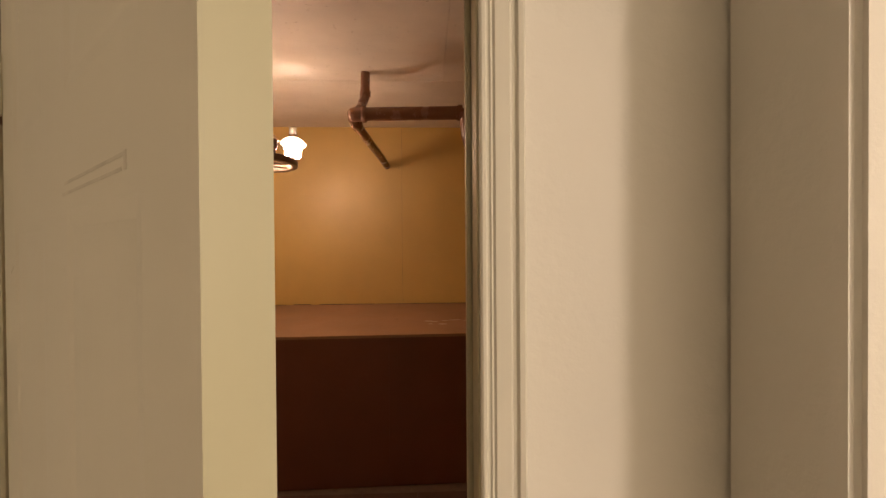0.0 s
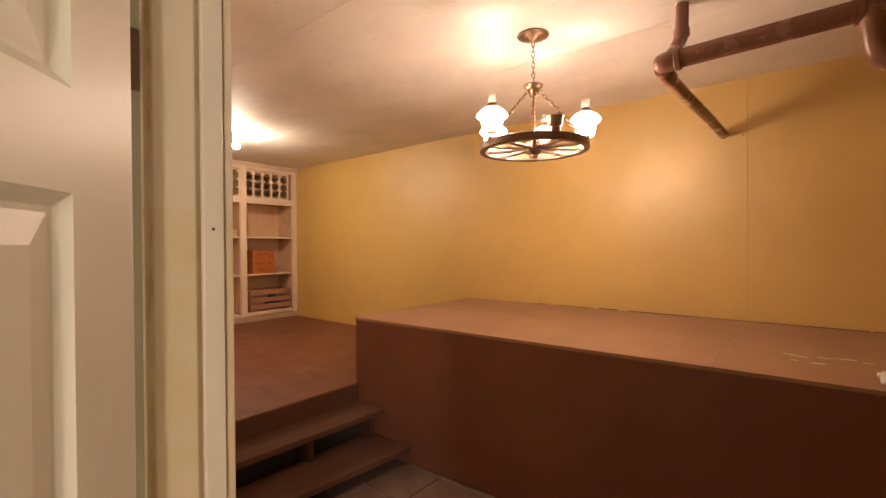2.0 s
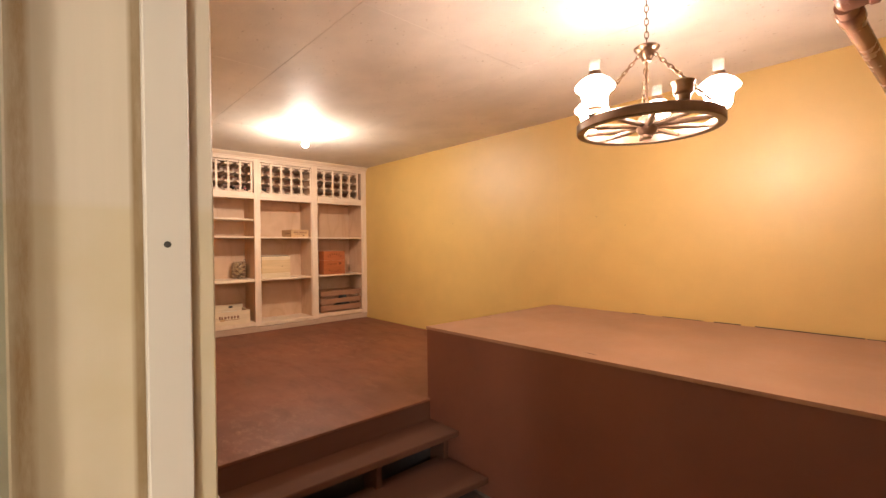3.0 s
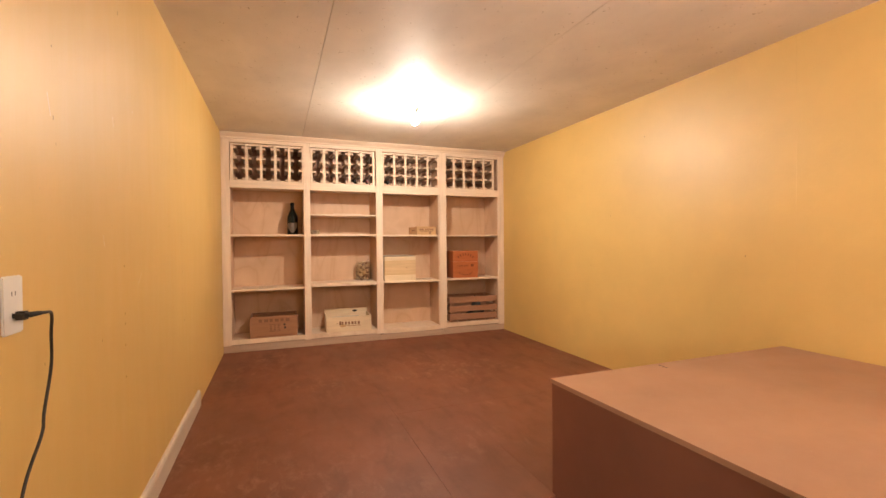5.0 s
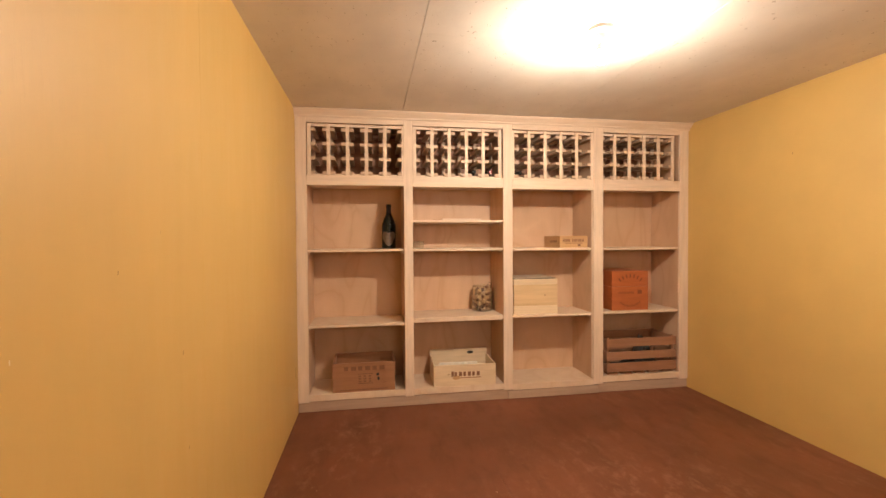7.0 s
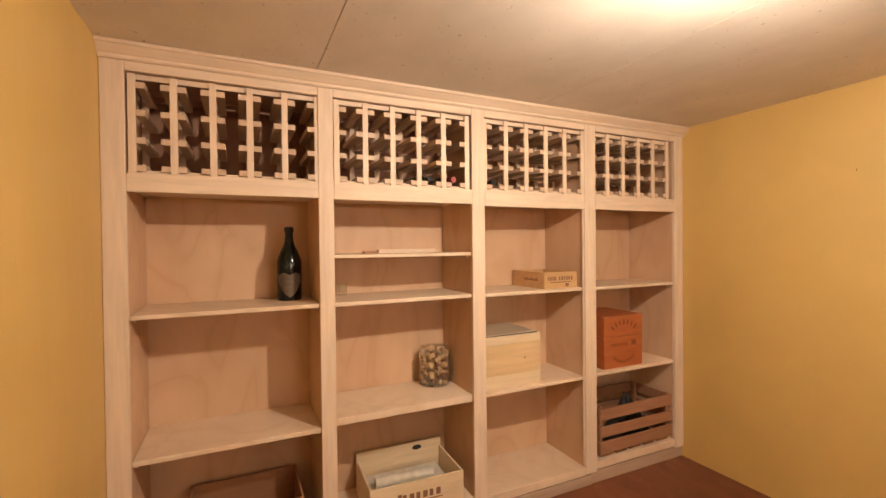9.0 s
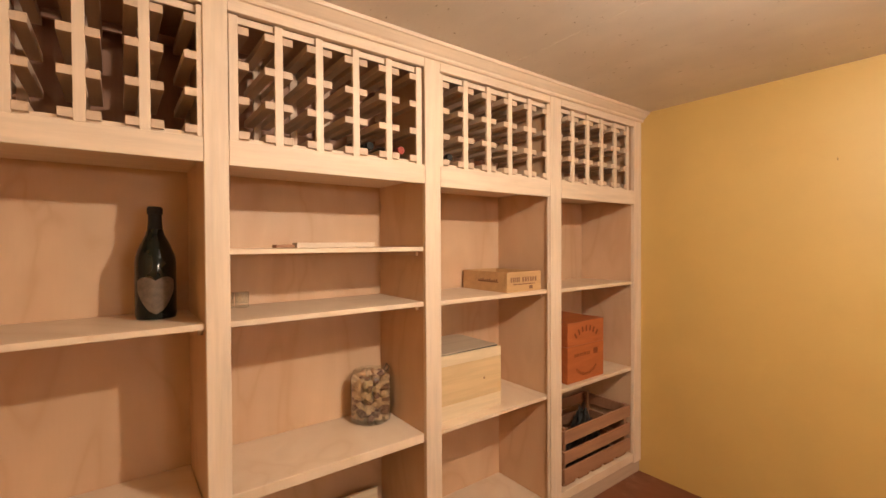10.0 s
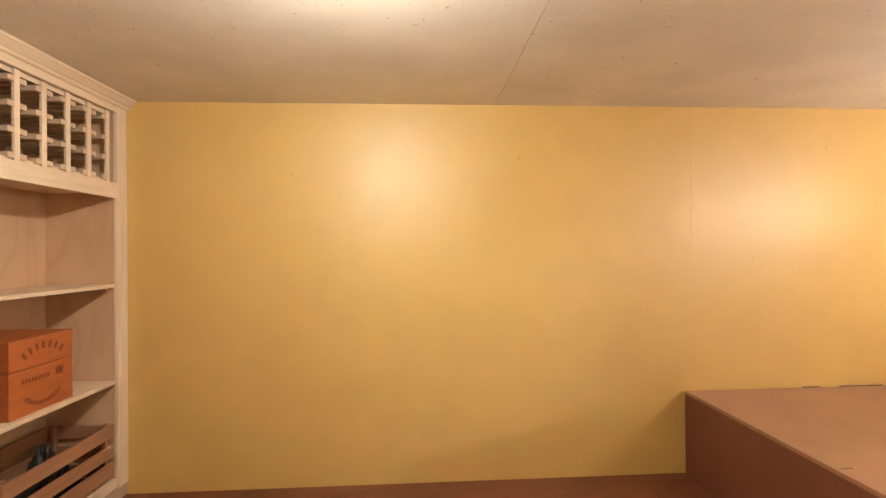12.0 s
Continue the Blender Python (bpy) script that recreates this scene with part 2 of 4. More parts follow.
brown_floor.node_tree.nodes["Principled BSDF"].inputs["Specular IOR Level"].default_value = 0.3
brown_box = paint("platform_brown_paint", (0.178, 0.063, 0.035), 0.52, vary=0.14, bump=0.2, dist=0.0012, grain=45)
# top panels: lighter, more orange brown than the front and end
brown_top = paint("platform_top_lighter_brown", (0.33, 0.174, 0.098), 0.5, vary=0.16, bump=0.2, dist=0.0012, grain=45, specks=0.70, speck_color=(0.34, 0.22, 0.16))
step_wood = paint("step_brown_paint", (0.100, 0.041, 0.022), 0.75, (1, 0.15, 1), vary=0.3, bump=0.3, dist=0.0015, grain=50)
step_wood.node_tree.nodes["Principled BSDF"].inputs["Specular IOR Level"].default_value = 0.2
# near-black for the shade under the steps and for backing behind board joints
dark_void = plain("stair_shade_and_backing", (0.03, 0.022, 0.018), 0.9)
tile_stone = paint("tile_stone", (0.135, 0.080, 0.058), 0.6, vary=0.25, bump=0.25, dist=0.002, grain=30, patch=7)
tile_stone.node_tree.nodes["Principled BSDF"].inputs["Specular IOR Level"].default_value = 0.15
grout = plain("grout_grey", (0.17, 0.115, 0.085), 0.9)
PINE, PINE_D = (0.77, 0.615, 0.47), (0.65, 0.475, 0.315)
wood_z = wood("raw_wood_upright", PINE, PINE_D, 2)
wood_y = wood("raw_wood_level", PINE, PINE_D, 1)
# raw wood toned down for pieces that sit in the racks' shade
wood_x = wood("raw_wood_shaded_depth", (0.62, 0.455, 0.325), (0.48, 0.32, 0.205), 0)
# darker brown than the ply back panels
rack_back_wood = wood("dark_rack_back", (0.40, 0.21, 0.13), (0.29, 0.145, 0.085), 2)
# side and back ply: interior shade of the bays is in this darker orange
ply_z = plywood("shaded_plywood_panel", (0.66, 0.445, 0.285), (0.50, 0.29, 0.16))
shelf_ply = plywood("shelf_plywood", (0.76, 0.605, 0.45), (0.63, 0.45, 0.29))
toe_wood = wood("toe_board_wood", (0.50, 0.36, 0.26), (0.36, 0.24, 0.16), 1)
crate_pale = wood("pale_pine", (0.76, 0.61, 0.415), (0.63, 0.46, 0.27), 1)
crate_board = wood("knotty_pine", (0.69, 0.50, 0.28), (0.54, 0.34, 0.15), 1)
lid_ply = wood("grey_thin_plywood", (0.54, 0.44, 0.325), (0.42, 0.32, 0.22), 1)
crate_tan = wood("tan_wood", (0.37, 0.18, 0.088), (0.27, 0.115, 0.05), 1)
crate_red = wood("red_stained_wood", (0.45, 0.128, 0.040), (0.20, 0.042, 0.013), 1, rough=0.4, bump=0.2)
crate_honey = wood("honey_wood", (0.57, 0.35, 0.165), (0.42, 0.22, 0.085), 1)
crate_grey = wood("weathered_slat", (0.37, 0.185, 0.10), (0.14, 0.062, 0.032), 1, bump=0.3)
print_dark = plain("brand_print", (0.23, 0.11, 0.06), 0.7)
print_red = plain("red_print", (0.19, 0.05, 0.02), 0.6)
bronze = plain("antique_bronze", (0.24, 0.155, 0.095), 0.30, 0.85, vary=0.3)
wheel_wood = wood("dark_wheel_wood", (0.19, 0.115, 0.07), (0.10, 0.055, 0.03), 0, rough=0.33)
pipe_brown = paint("pipe_brown_paint", (0.24, 0.115, 0.075), 0.24, vary=0.15, bump=0.12, dist=0.001, grain=60)
shade_glow = glowing("lit_milk_glass", LAMP_TINT, GLOBE_GLOW * 0.10)
globe_glow = glowing("lit_lower_glass", LAMP_TINT, GLOBE_GLOW)
flame_glow = glowing("lit_lamp_bulb", (1.0, 0.97, 0.95), FLAME_GLOW)
bulb_glow = glowing("lit_bulb", (1.0, 0.86, 0.69), BULB_GLOW)
clear_glass = glass("clear_glass")
chimney_glass = glass("thin_chimney_glass", milk=0.03)
bottle_glass = plain("dark_green_glass", (0.008, 0.010, 0.007), 0.10, vary=0.2, bump=0)
bottle_glass.node_tree.nodes["Principled BSDF"].inputs["Specular IOR Level"].default_value = 0.3
label_tan = plain("bottle_label", (0.27, 0.195, 0.14), 0.5, vary=0.25, scale=60)
thick_glass = glass("thick_glass", milk=0.015, bloom="ShaderNodeBsdfDiffuse")
foil_black = plain("black_foil", (0.02, 0.018, 0.016), 0.6)
foil_black.node_tree.nodes["Principled BSDF"].inputs["Specular IOR Level"].default_value = 0.2
foil_red = plain("red_foil", (0.33, 0.045, 0.03), 0.35)
cork = plain("cork", (0.60, 0.41, 0.25), 0.8, vary=0.3, scale=160, bump=0.3)
cork_dark = plain("stained_cork", (0.20, 0.10, 0.065), 0.8, vary=0.4, scale=160, bump=0.3)
white_plastic = plain("white_plastic", (0.72, 0.70, 0.65), 0.35, vary=0.03)
black_rubber = plain("black_rubber", (0.02, 0.018, 0.016), 0.5)
black_film = plain("black_plastic_film", (0.03, 0.026, 0.022), 0.5)
paper = plain("paper_white", (0.62, 0.58, 0.50), 0.7)
dull_steel = plain("dull_brass", (0.42, 0.33, 0.18), 0.4, 0.9)
screw_dark = plain("dark_screw", (0.06, 0.05, 0.04), 0.5, 0.6)
paint_drip = plain("spilt_white_paint", (0.66, 0.60, 0.52), 0.5)


# ---- mesh helpers ----
BASE = {}


def empty(name, at, label, category, group="", kind=""):
    ob = new(name)
    ob.location = at
    BASE[ob.name] = Vector(at)
    return tagged(ob, label, category, group, kind)


def as_mesh(name, bm, material, smooth=None):
    bmesh.ops.recalc_face_normals(bm, faces=bm.faces)
    me = bpy.data.meshes.new(name)
    bm.to_mesh(me)
    bm.free()
    for m in (material if isinstance(material, (list, tuple)) else [material]):
        me.materials.append(m)
    if smooth is not None:
        me.shade_smooth()
        me.set_sharp_from_angle(angle=radians(smooth))
    return me


def part(name, bm, material, parent, label="", smooth=None):
    """One mesh under a thing or a part; the bmesh is in world metres."""
    o = BASE[parent.name]
    bmesh.ops.translate(bm, verts=bm.verts, vec=-o)
    ob = new(name, as_mesh(name, bm, material, smooth))
    ob.parent = parent
    BASE[ob.name] = o
    return tagged(ob, label)


def whole(name, bm, material, label, category, group="", kind="", at=(0, 0, 0), smooth=None):
    bmesh.ops.translate(bm, verts=bm.verts, vec=-Vector(at))
    ob = new(name, as_mesh(name, bm, material, smooth))
    ob.location = at
    BASE[ob.name] = Vector(at)
    return tagged(ob, label, category, group, kind)


def box(x0, x1, y0, y1, z0, z1, bevel=0.0, bm=None, seg=1):
    out = bm or bmesh.new()
    b = bmesh.new()
    bmesh.ops.create_cube(b, size=1)
    bmesh.ops.scale(b, verts=b.verts, vec=(x1 - x0, y1 - y0, z1 - z0))
    bmesh.ops.translate(b, verts=b.verts, vec=((x0 + x1) / 2, (y0 + y1) / 2, (z0 + z1) / 2))
    if bevel:
        bmesh.ops.bevel(b, geom=b.edges[:], offset=bevel, segments=seg, affect="EDGES")
    return join(out, b)


def join(out, b):
    tmp = bpy.data.meshes.new("tmp")
    b.to_mesh(tmp)
    b.free()
    out.from_mesh(tmp)
    bpy.data.meshes.remove(tmp)
    return out


def lathe(profile, at=(0, 0, 0), n=24, bm=None, turn=None):
    """A turned body from rows of radius and height; the ends close where the radius is 0."""
    b = bmesh.new()
    rings = []
    for r, z in profile:
        if r <= 1e-6:
            rings.append([b.verts.new((0, 0, z))])
        else:
            rings.append([b.verts.new((r * math.cos(2 * math.pi * i / n), r * math.sin(2 * math.pi * i / n), z)) for i in range(n)])
    for p, q in zip(rings, rings[1:]):
        for i in range(n):
            j = (i + 1) % n
            f = [p[i % len(p)], p[j % len(p)], q[j % len(q)], q[i % len(q)]]
            f = list(dict.fromkeys(f))
            if len(f) > 2:
                b.faces.new(f)
    m = Matrix.Translation(at) @ (turn or Matrix())
    bmesh.ops.transform(b, matrix=m, verts=b.verts)
    return join(bm or bmesh.new(), b)


def tube(points, radius, n=12, bm=None):
    """A round pipe swept along points."""
    b = bmesh.new()
    pts = [Vector(p) for p in points]
    rings = []
    side = None
    for i, p in enumerate(pts):
        d = (pts[min(i + 1, len(pts) - 1)] - pts[max(i - 1, 0)]).normalized()
        if side is None:
            side = d.orthogonal().normalized()
        side = (side - d * side.dot(d)).normalized()
        up = d.cross(side)
        r = radius[i] if isinstance(radius, (list, tuple)) else radius
        rings.append([b.verts.new(p + (side * math.cos(2 * math.pi * k / n) + up * math.sin(2 * math.pi * k / n)) * r) for k in range(n)])
    for p, q in zip(rings, rings[1:]):
        for k in range(n):
            b.faces.new((p[k], p[(k + 1) % n], q[(k + 1) % n], q[k]))
    b.faces.new(rings[0])
    b.faces.new(rings[-1])
    return join(bm or bmesh.new(), b)


def extrude_profile(profile, z0, z1, place):
    """An upright moulding: profile rows of (along, out), placed by place(along, out, z)."""
    b = bmesh.new()
    lo = [b.verts.new(place(a, o, z0)) for a, o in profile]
    hi = [b.verts.new(place(a, o, z1)) for a, o in profile]
    n = len(profile)
    for i in range(n):
        j = (i + 1) % n
        b.faces.new((lo[i], lo[j], hi[j], hi[i]))
    b.faces.new(lo)
    b.faces.new(hi)
    return b


def turned(bm, at, degrees):
    """Turns a bmesh about the upright axis through at."""
    bmesh.ops.rotate(bm, verts=bm.verts, cent=at, matrix=Matrix.Rotation(radians(degrees), 3, "Z"))
    return bm


# ---- plan ----
YL, YR, XW, XE = 1.10, 4.155, -5.36, 2.4
ZC, ZT, ZBOX = 2.13, -0.455, 0.479
XBOX, YBOX = -1.868, 2.665
XJOG, YD0, YD1 = -1.05, 0.76, 0.882
JL, JR, HEAD = -0.002, 0.733, 1.495


def structure(name, bm, mats, label):
    return whole(name, bm, mats, label, name.split("_")[0], kind="structure")


def panels(parent, name, boxes, mat):
    for b in boxes:
        part(name, box(*b, bevel=0.0004), mat, parent)


# far yellow wall, boarded
wall_north = structure("wall_north", box(XW - 0.14, XE + 0.14, YR + 0.012, YR + 0.15, -0.6, 2.3), dark_void, "yellow painted board wall with faint vertical joints")
cuts = [XW - 0.1, -1.815, 0.425, XE]
panels(wall_north, "panel", [(a + g, b, YR, YR + 0.012, -0.5, 2.14) for a, b, g in zip(cuts, cuts[1:], (0, 0.0005, 0.0014))], wall_yellow)
# wall beside the upper floor
wall_south = structure("wall_south", box(XW - 0.14, XJOG - 0.012, 0.80, YL - 0.012, -0.6, 2.3), wall_yellow, "yellow painted board wall beside the upper floor")
panels(wall_south, "panel", [(XW - 0.1, -3.2804, YL - 0.012, YL, -0.02, 2.14), (-3.28, XJOG, YL - 0.012, YL, -0.5, 2.14)], wall_streaked)
panels(wall_south, "return_panel", [(XJOG - 0.012, XJOG, YD1, YL - 0.0125, -0.5, 2.14)], wall_yellow)


def two_sided(bm, front, back):
    """Sets the second material on faces that look to the hall."""
    bm.normal_update()
    for f in bm.faces:
        f.material_index = 1 if f.normal.y < -0.5 else 0
    return bm


bm = bmesh.new()
for b in ((-1.9, JL - 0.02, YD0, YD1, -0.6, 2.3), (JR + 0.02, XE + 0.14, YD0, YD1, -0.6, 2.3), (JL - 0.02, JR + 0.02, YD0, YD1, HEAD + 0.02, 2.3)):
    box(*b, bm=bm)
bmesh.ops.recalc_face_normals(bm, faces=bm.faces)
wall_door = structure("wall_door", two_sided(bm, 0, 1), [wall_yellow, hall_white], "stud wall with the cellar doorway, yellow inside and white in the hall")
structure("wall_west", box(XW - 0.14, XW, 0.95, YR + 0.012, -0.6, 2.3), wall_yellow, "wall behind the built-in shelving")
structure("wall_east", box(XE, XE + 0.14, YD1, YR + 0.012, -0.6, 2.3), wall_yellow, "yellow painted end wall of the cellar")

# ceiling boards with open joints
bm = box(XW - 0.2, XE + 0.2, YD1 - 0.05, YR + 0.2, ZC + 0.012, ZC + 0.12)
strips = [(YD1, 1.8435, [XW - 0.1, -2.35, 0.09, XE + 0.1]), (1.8465, 2.9985, [XW - 0.1, -3.76, -1.32, 0.766, XE + 0.1]), (3.0015, YR + 0.01, [XW - 0.1, -2.967, 1.913, XE + 0.1])]
for y0, y1, xs in strips:
    for x0, x1 in zip(xs, xs[1:]):
        box(x0 + 0.001, x1 - 0.001, y0, y1, ZC, ZC + 0.012, bm=bm)
structure("ceiling", bm, ceiling_white, "low ceiling of rough off-white painted boards with open joints")

# upper floor boards
floor_upper = structure("floor_upper", box(XW, -1.85, YL, YR, -0.06, -0.0145), dark_void, "raised brown painted plywood floor, scuffed and dusty")
panels(floor_upper, "floor_panel", [(XW, -3.6494, YL + 0.001, 2.2594, -0.014, 0), (-3.649, XBOX + 0.03, YL + 0.001, 2.2594, -0.014, 0), (XW, -2.93, 2.2605, YR - 0.001, -0.014, 0), (-2.929, XBOX + 0.03, 2.2605, YBOX - 0.002, -0.014, 0), (-2.929, XBOX - 0.001, YBOX - 0.0015, YR - 0.001, -0.014, 0)], brown_floor)
# skirting along the yellow wall
bm = extrude_profile([(0, 0), (0.016, 0), (0.016, 0.082), (0.012, 0.094), (0.006, 0.102), (0, 0.104)], -3.55, -1.90, lambda a, o, z: (z, YL + a + 0.0005, o + 0.0005))
structure("baseboard", bm, stop_cream, "worn cream painted skirting board ending short of the shelves")

# hall
# floor out of view; its pale colour is chosen to throw light back up
structure("hall_floor", box(-1.9, 3.9, -2.9, YD0, -0.6, ZT), bounce_floor, "unseen hall floor outside the cellar door, pale to bounce light")
structure("hall_ceiling", box(-1.9, 3.9, -2.9, YD0, 1.98, 2.1), hall_white, "plain white hall ceiling")
structure("wall_hall_corner", box(1.15, 3.9, 0.536, YD0, ZT, 1.98, bevel=0.012, seg=3), hall_white, "textured white plaster wall corner in the hall")
structure("wall_hall_south", box(-1.9, 3.9, -3.0, -2.9, -0.6, 2.1), hall_white, "plain white hall wall")
structure("wall_hall_west", box(-2.0, -1.9, -3.0, YD1, -0.6, 2.3), hall_white, "plain white hall wall")
structure("wall_hall_east", box(3.9, 4.0, -3.0, YD1, -0.6, 2.3), hall_white, "plain white hall wall")

# ---- door frame and leaf ----
door_frame = empty("door_frame", (0.36, 0.82, ZT), "cream painted door frame with moulded casing, worn paint", "door frame", kind="structure")
part("jamb", box(JL - 0.02, JL, YD0, YD1 + 0.001, ZT, HEAD, 0.0015), jamb_stained, door_frame, "worn stained hinge jamb")
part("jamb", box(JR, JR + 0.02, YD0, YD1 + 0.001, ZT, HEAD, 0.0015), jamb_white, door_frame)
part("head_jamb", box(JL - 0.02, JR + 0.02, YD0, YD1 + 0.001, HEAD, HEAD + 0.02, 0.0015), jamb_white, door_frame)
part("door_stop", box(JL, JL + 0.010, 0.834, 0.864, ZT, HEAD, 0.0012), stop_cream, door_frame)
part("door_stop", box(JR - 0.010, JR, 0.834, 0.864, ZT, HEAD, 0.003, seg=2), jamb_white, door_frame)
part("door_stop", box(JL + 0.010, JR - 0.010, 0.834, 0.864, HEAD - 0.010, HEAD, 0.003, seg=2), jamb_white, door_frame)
for z in (0.215, 0.625, 1.035, 1.452):
    part("screw", lathe([(0, 0), (0.0026, 0), (0.0026, 0.0005), (0, 0.0006)], (JL + 0.010, 0.848, z), 8, turn=Matrix.Rotation(radians(90), 4, "Y")), screw_dark, door_frame, "dark screw head")
CASING = [(0, 0), (0, 0.010), (0.004, 0.013), (0.009, 0.013), (0.012, 0.010), (0.015, 0.010), (0.018, 0.013), (0.021, 0.011), (0.025, 0.015), (0.048, 0.016), (0.052, 0.012), (0.058, 0.013), (0.062, 0.019), (0.070, 0.020), (0.074, 0.016), (0.076, 0)]
part("casing", extrude_profile(CASING, ZT, HEAD + 0.003, lambda a, o, z: (JR + 0.004 + a, YD0 - o, z)), trim_white, door_frame)
# darker jamb paint on this side carries the shadow of the open leaf
part("casing", extrude_profile(CASING, ZT, HEAD + 0.003, lambda a, o, z: (JL - 0.004 - a, YD0 - o, z)), jamb_white, door_frame, "worn hinge-side casing, darkened for the door leaf's shade")
part("head_casing", extrude_profile(CASING, JL - 0.08, JR + 0.08, lambda a, o, z: (z, YD0 - o, HEAD + 0.004 + a)), trim_white, door_frame)

SWING, LEAF_W, LEAF_T = -41.8, 0.685, 0.036
HINGE_GAP = 0.008
PIVOT = Vector((0.0373, 0.7075, 0))


def swing(bm):
    bmesh.ops.rotate(bm, verts=bm.verts, cent=PIVOT, matrix=Matrix.Rotation(radians(SWING), 3, "Z"))
    return bm


def panelled_leaf():
    """Six-panel leaf, closed position: recessed fields with raised centres on both faces."""
    x0, y0 = PIVOT.x, PIVOT.y
    z0, z1 = ZT + 0.012, HEAD - 0.004
    cols = [(0.113, 0.312), (0.412, 0.605)]
    rows = [(0.20, 0.72), (0.86, 1.516), (1.617, 1.84)]
    xs = sorted({HINGE_GAP, LEAF_W, *[v for c in cols for v in c]})
    zs = sorted({z0, z1, *[ZT + v for r in rows for v in r]})
    b = bmesh.new()
    for side in (0, 1):
        y = y0 + side * LEAF_T
        s = 1 if side == 0 else -1
        grid = {(i, k): b.verts.new((x0 + x, y, z)) for i, x in enumerate(xs) for k, z in enumerate(zs)}
        for i in range(len(xs) - 1):
            for k in range(len(zs) - 1):
                quad = [grid[i, k], grid[i + 1, k], grid[i + 1, k + 1], grid[i, k + 1]]
                hole = any(abs(xs[i] - c[0]) < 1e-6 for c in cols) and any(abs(zs[k] - ZT - r[0]) < 1e-6 for r in rows)
                if not hole:
                    b.faces.new(quad)
                    continue
                ring = quad
                for inset, depth in ((0.006, 0.004), (0.014, 0.010), (0.020, 0.010), (0.050, 0.0035)):
                    nx = []
                    for v, (sx, sz) in zip(quad, ((1, 1), (-1, 1), (-1, -1), (1, -1))):
                        nx.append(b.verts.new((v.co.x + sx * inset, y + s * depth * (0.15 if side == 0 else 1.0), v.co.z + sz * inset)))
                    for q in range(4):
                        b.faces.new((ring[q], ring[(q + 1) % 4], nx[(q + 1) % 4], nx[q]))
                    ring = nx
                b.faces.new(ring)
        if side == 0:
            first = grid
    m, n = len(xs) - 1, len(zs) - 1
    for i in range(m):
        for k in (0, n):
            b.faces.new((first[i, k], first[i + 1, k], grid[i + 1, k], grid[i, k]))
    for k in range(n):
        for i in (0, m):
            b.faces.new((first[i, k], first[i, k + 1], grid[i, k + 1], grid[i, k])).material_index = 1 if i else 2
    tip = [e for e in b.edges if all(abs(v.co.x - x0 - LEAF_W) < 1e-6 for v in e.verts) and abs(e.verts[0].co.y - e.verts[1].co.y) < 1e-6]
    bmesh.ops.bevel(b, geom=tip, offset=0.004, segments=3, affect="EDGES")
    return b


door = empty("door_1", (PIVOT.x, PIVOT.y, ZT), "cream painted six-panel door standing half open into the hall", "door", kind="structure")
leaf = part("door_leaf", swing(panelled_leaf()), [door_white, leaf_edge, hinge_edge_shade], door)
for z in (1.262, 0.45, -0.25):
    for k in range(5):
        h = tube([(PIVOT.x - 0.009, PIVOT.y - 0.006, z - 0.042 + 0.0172 * k), (PIVOT.x - 0.009, PIVOT.y - 0.006, z - 0.042 + 0.0172 * k + 0.0152)], 0.0065, 12)
        part("hinge_knuckle", h, jamb_white if k % 2 else dull_steel, door, "painted butt hinge knuckle", smooth=40)
    part("hinge_pin", tube([(PIVOT.x - 0.009, PIVOT.y - 0.006, z - 0.045), (PIVOT.x - 0.009, PIVOT.y - 0.006, z + 0.046)], 0.0042, 10), screw_dark, door, "dark hinge pin", smooth=40)
    part("hinge_leaf", swing(box(PIVOT.x - 0.004, PIVOT.x + 0.015, PIVOT.y - 0.0022, PIVOT.y - 0.0002, z - 0.042, z + 0.042, 0.0006)), jamb_white, door, "cream painted hinge leaf")
    part("hinge_plate", swing(box(PIVOT.x + HINGE_GAP - 0.0016, PIVOT.x + HINGE_GAP - 0.0002, PIVOT.y + 0.004, PIVOT.y + 0.026, z - 0.042, z + 0.042, 0.0005)), hinge_brown, door, "brown hinge plate let into the edge")
    part("jamb_hinge_plate", box(JL - 0.0037, JL - 0.0021, 0.736, 0.7592, z - 0.042, z + 0.042, 0.0005), hinge_brown, door_frame, "brown hinge plate let into the jamb")
# tape ghost and rubbed marks on the hall face
for u, z, l, h, tilt in ((0.40, 1.074, 0.17, 0.0025, 1), (0.41, 1.083, 0.17, 0.0025, 1), (0.575, 1.077, 0.005, 0.012, 0), (0.075, 0.995, 0.03, 0.003, 20), (0.17, 1.30, 0.012, 0.003, 60), (0.10, 1.20, 0.008, 0.002, 70)):
    b = box(PIVOT.x + u, PIVOT.x + u + l, PIVOT.y - 0.0004, PIVOT.y - 0.0001, z, z + h)
    bmesh.ops.rotate(b, verts=b.verts, cent=(PIVOT.x + u, PIVOT.y, z), matrix=Matrix.Rotation(radians(-tilt), 3, "Y"))
    part("scuff", swing(b), scuff_grey, door, "faint rubbed mark on the paint")

# ---- stairs ----
stairs = empty("staircase", (-1.6, 1.88, ZT), "brown painted open wooden steps up to the raised floor", "stairs", kind="structure")


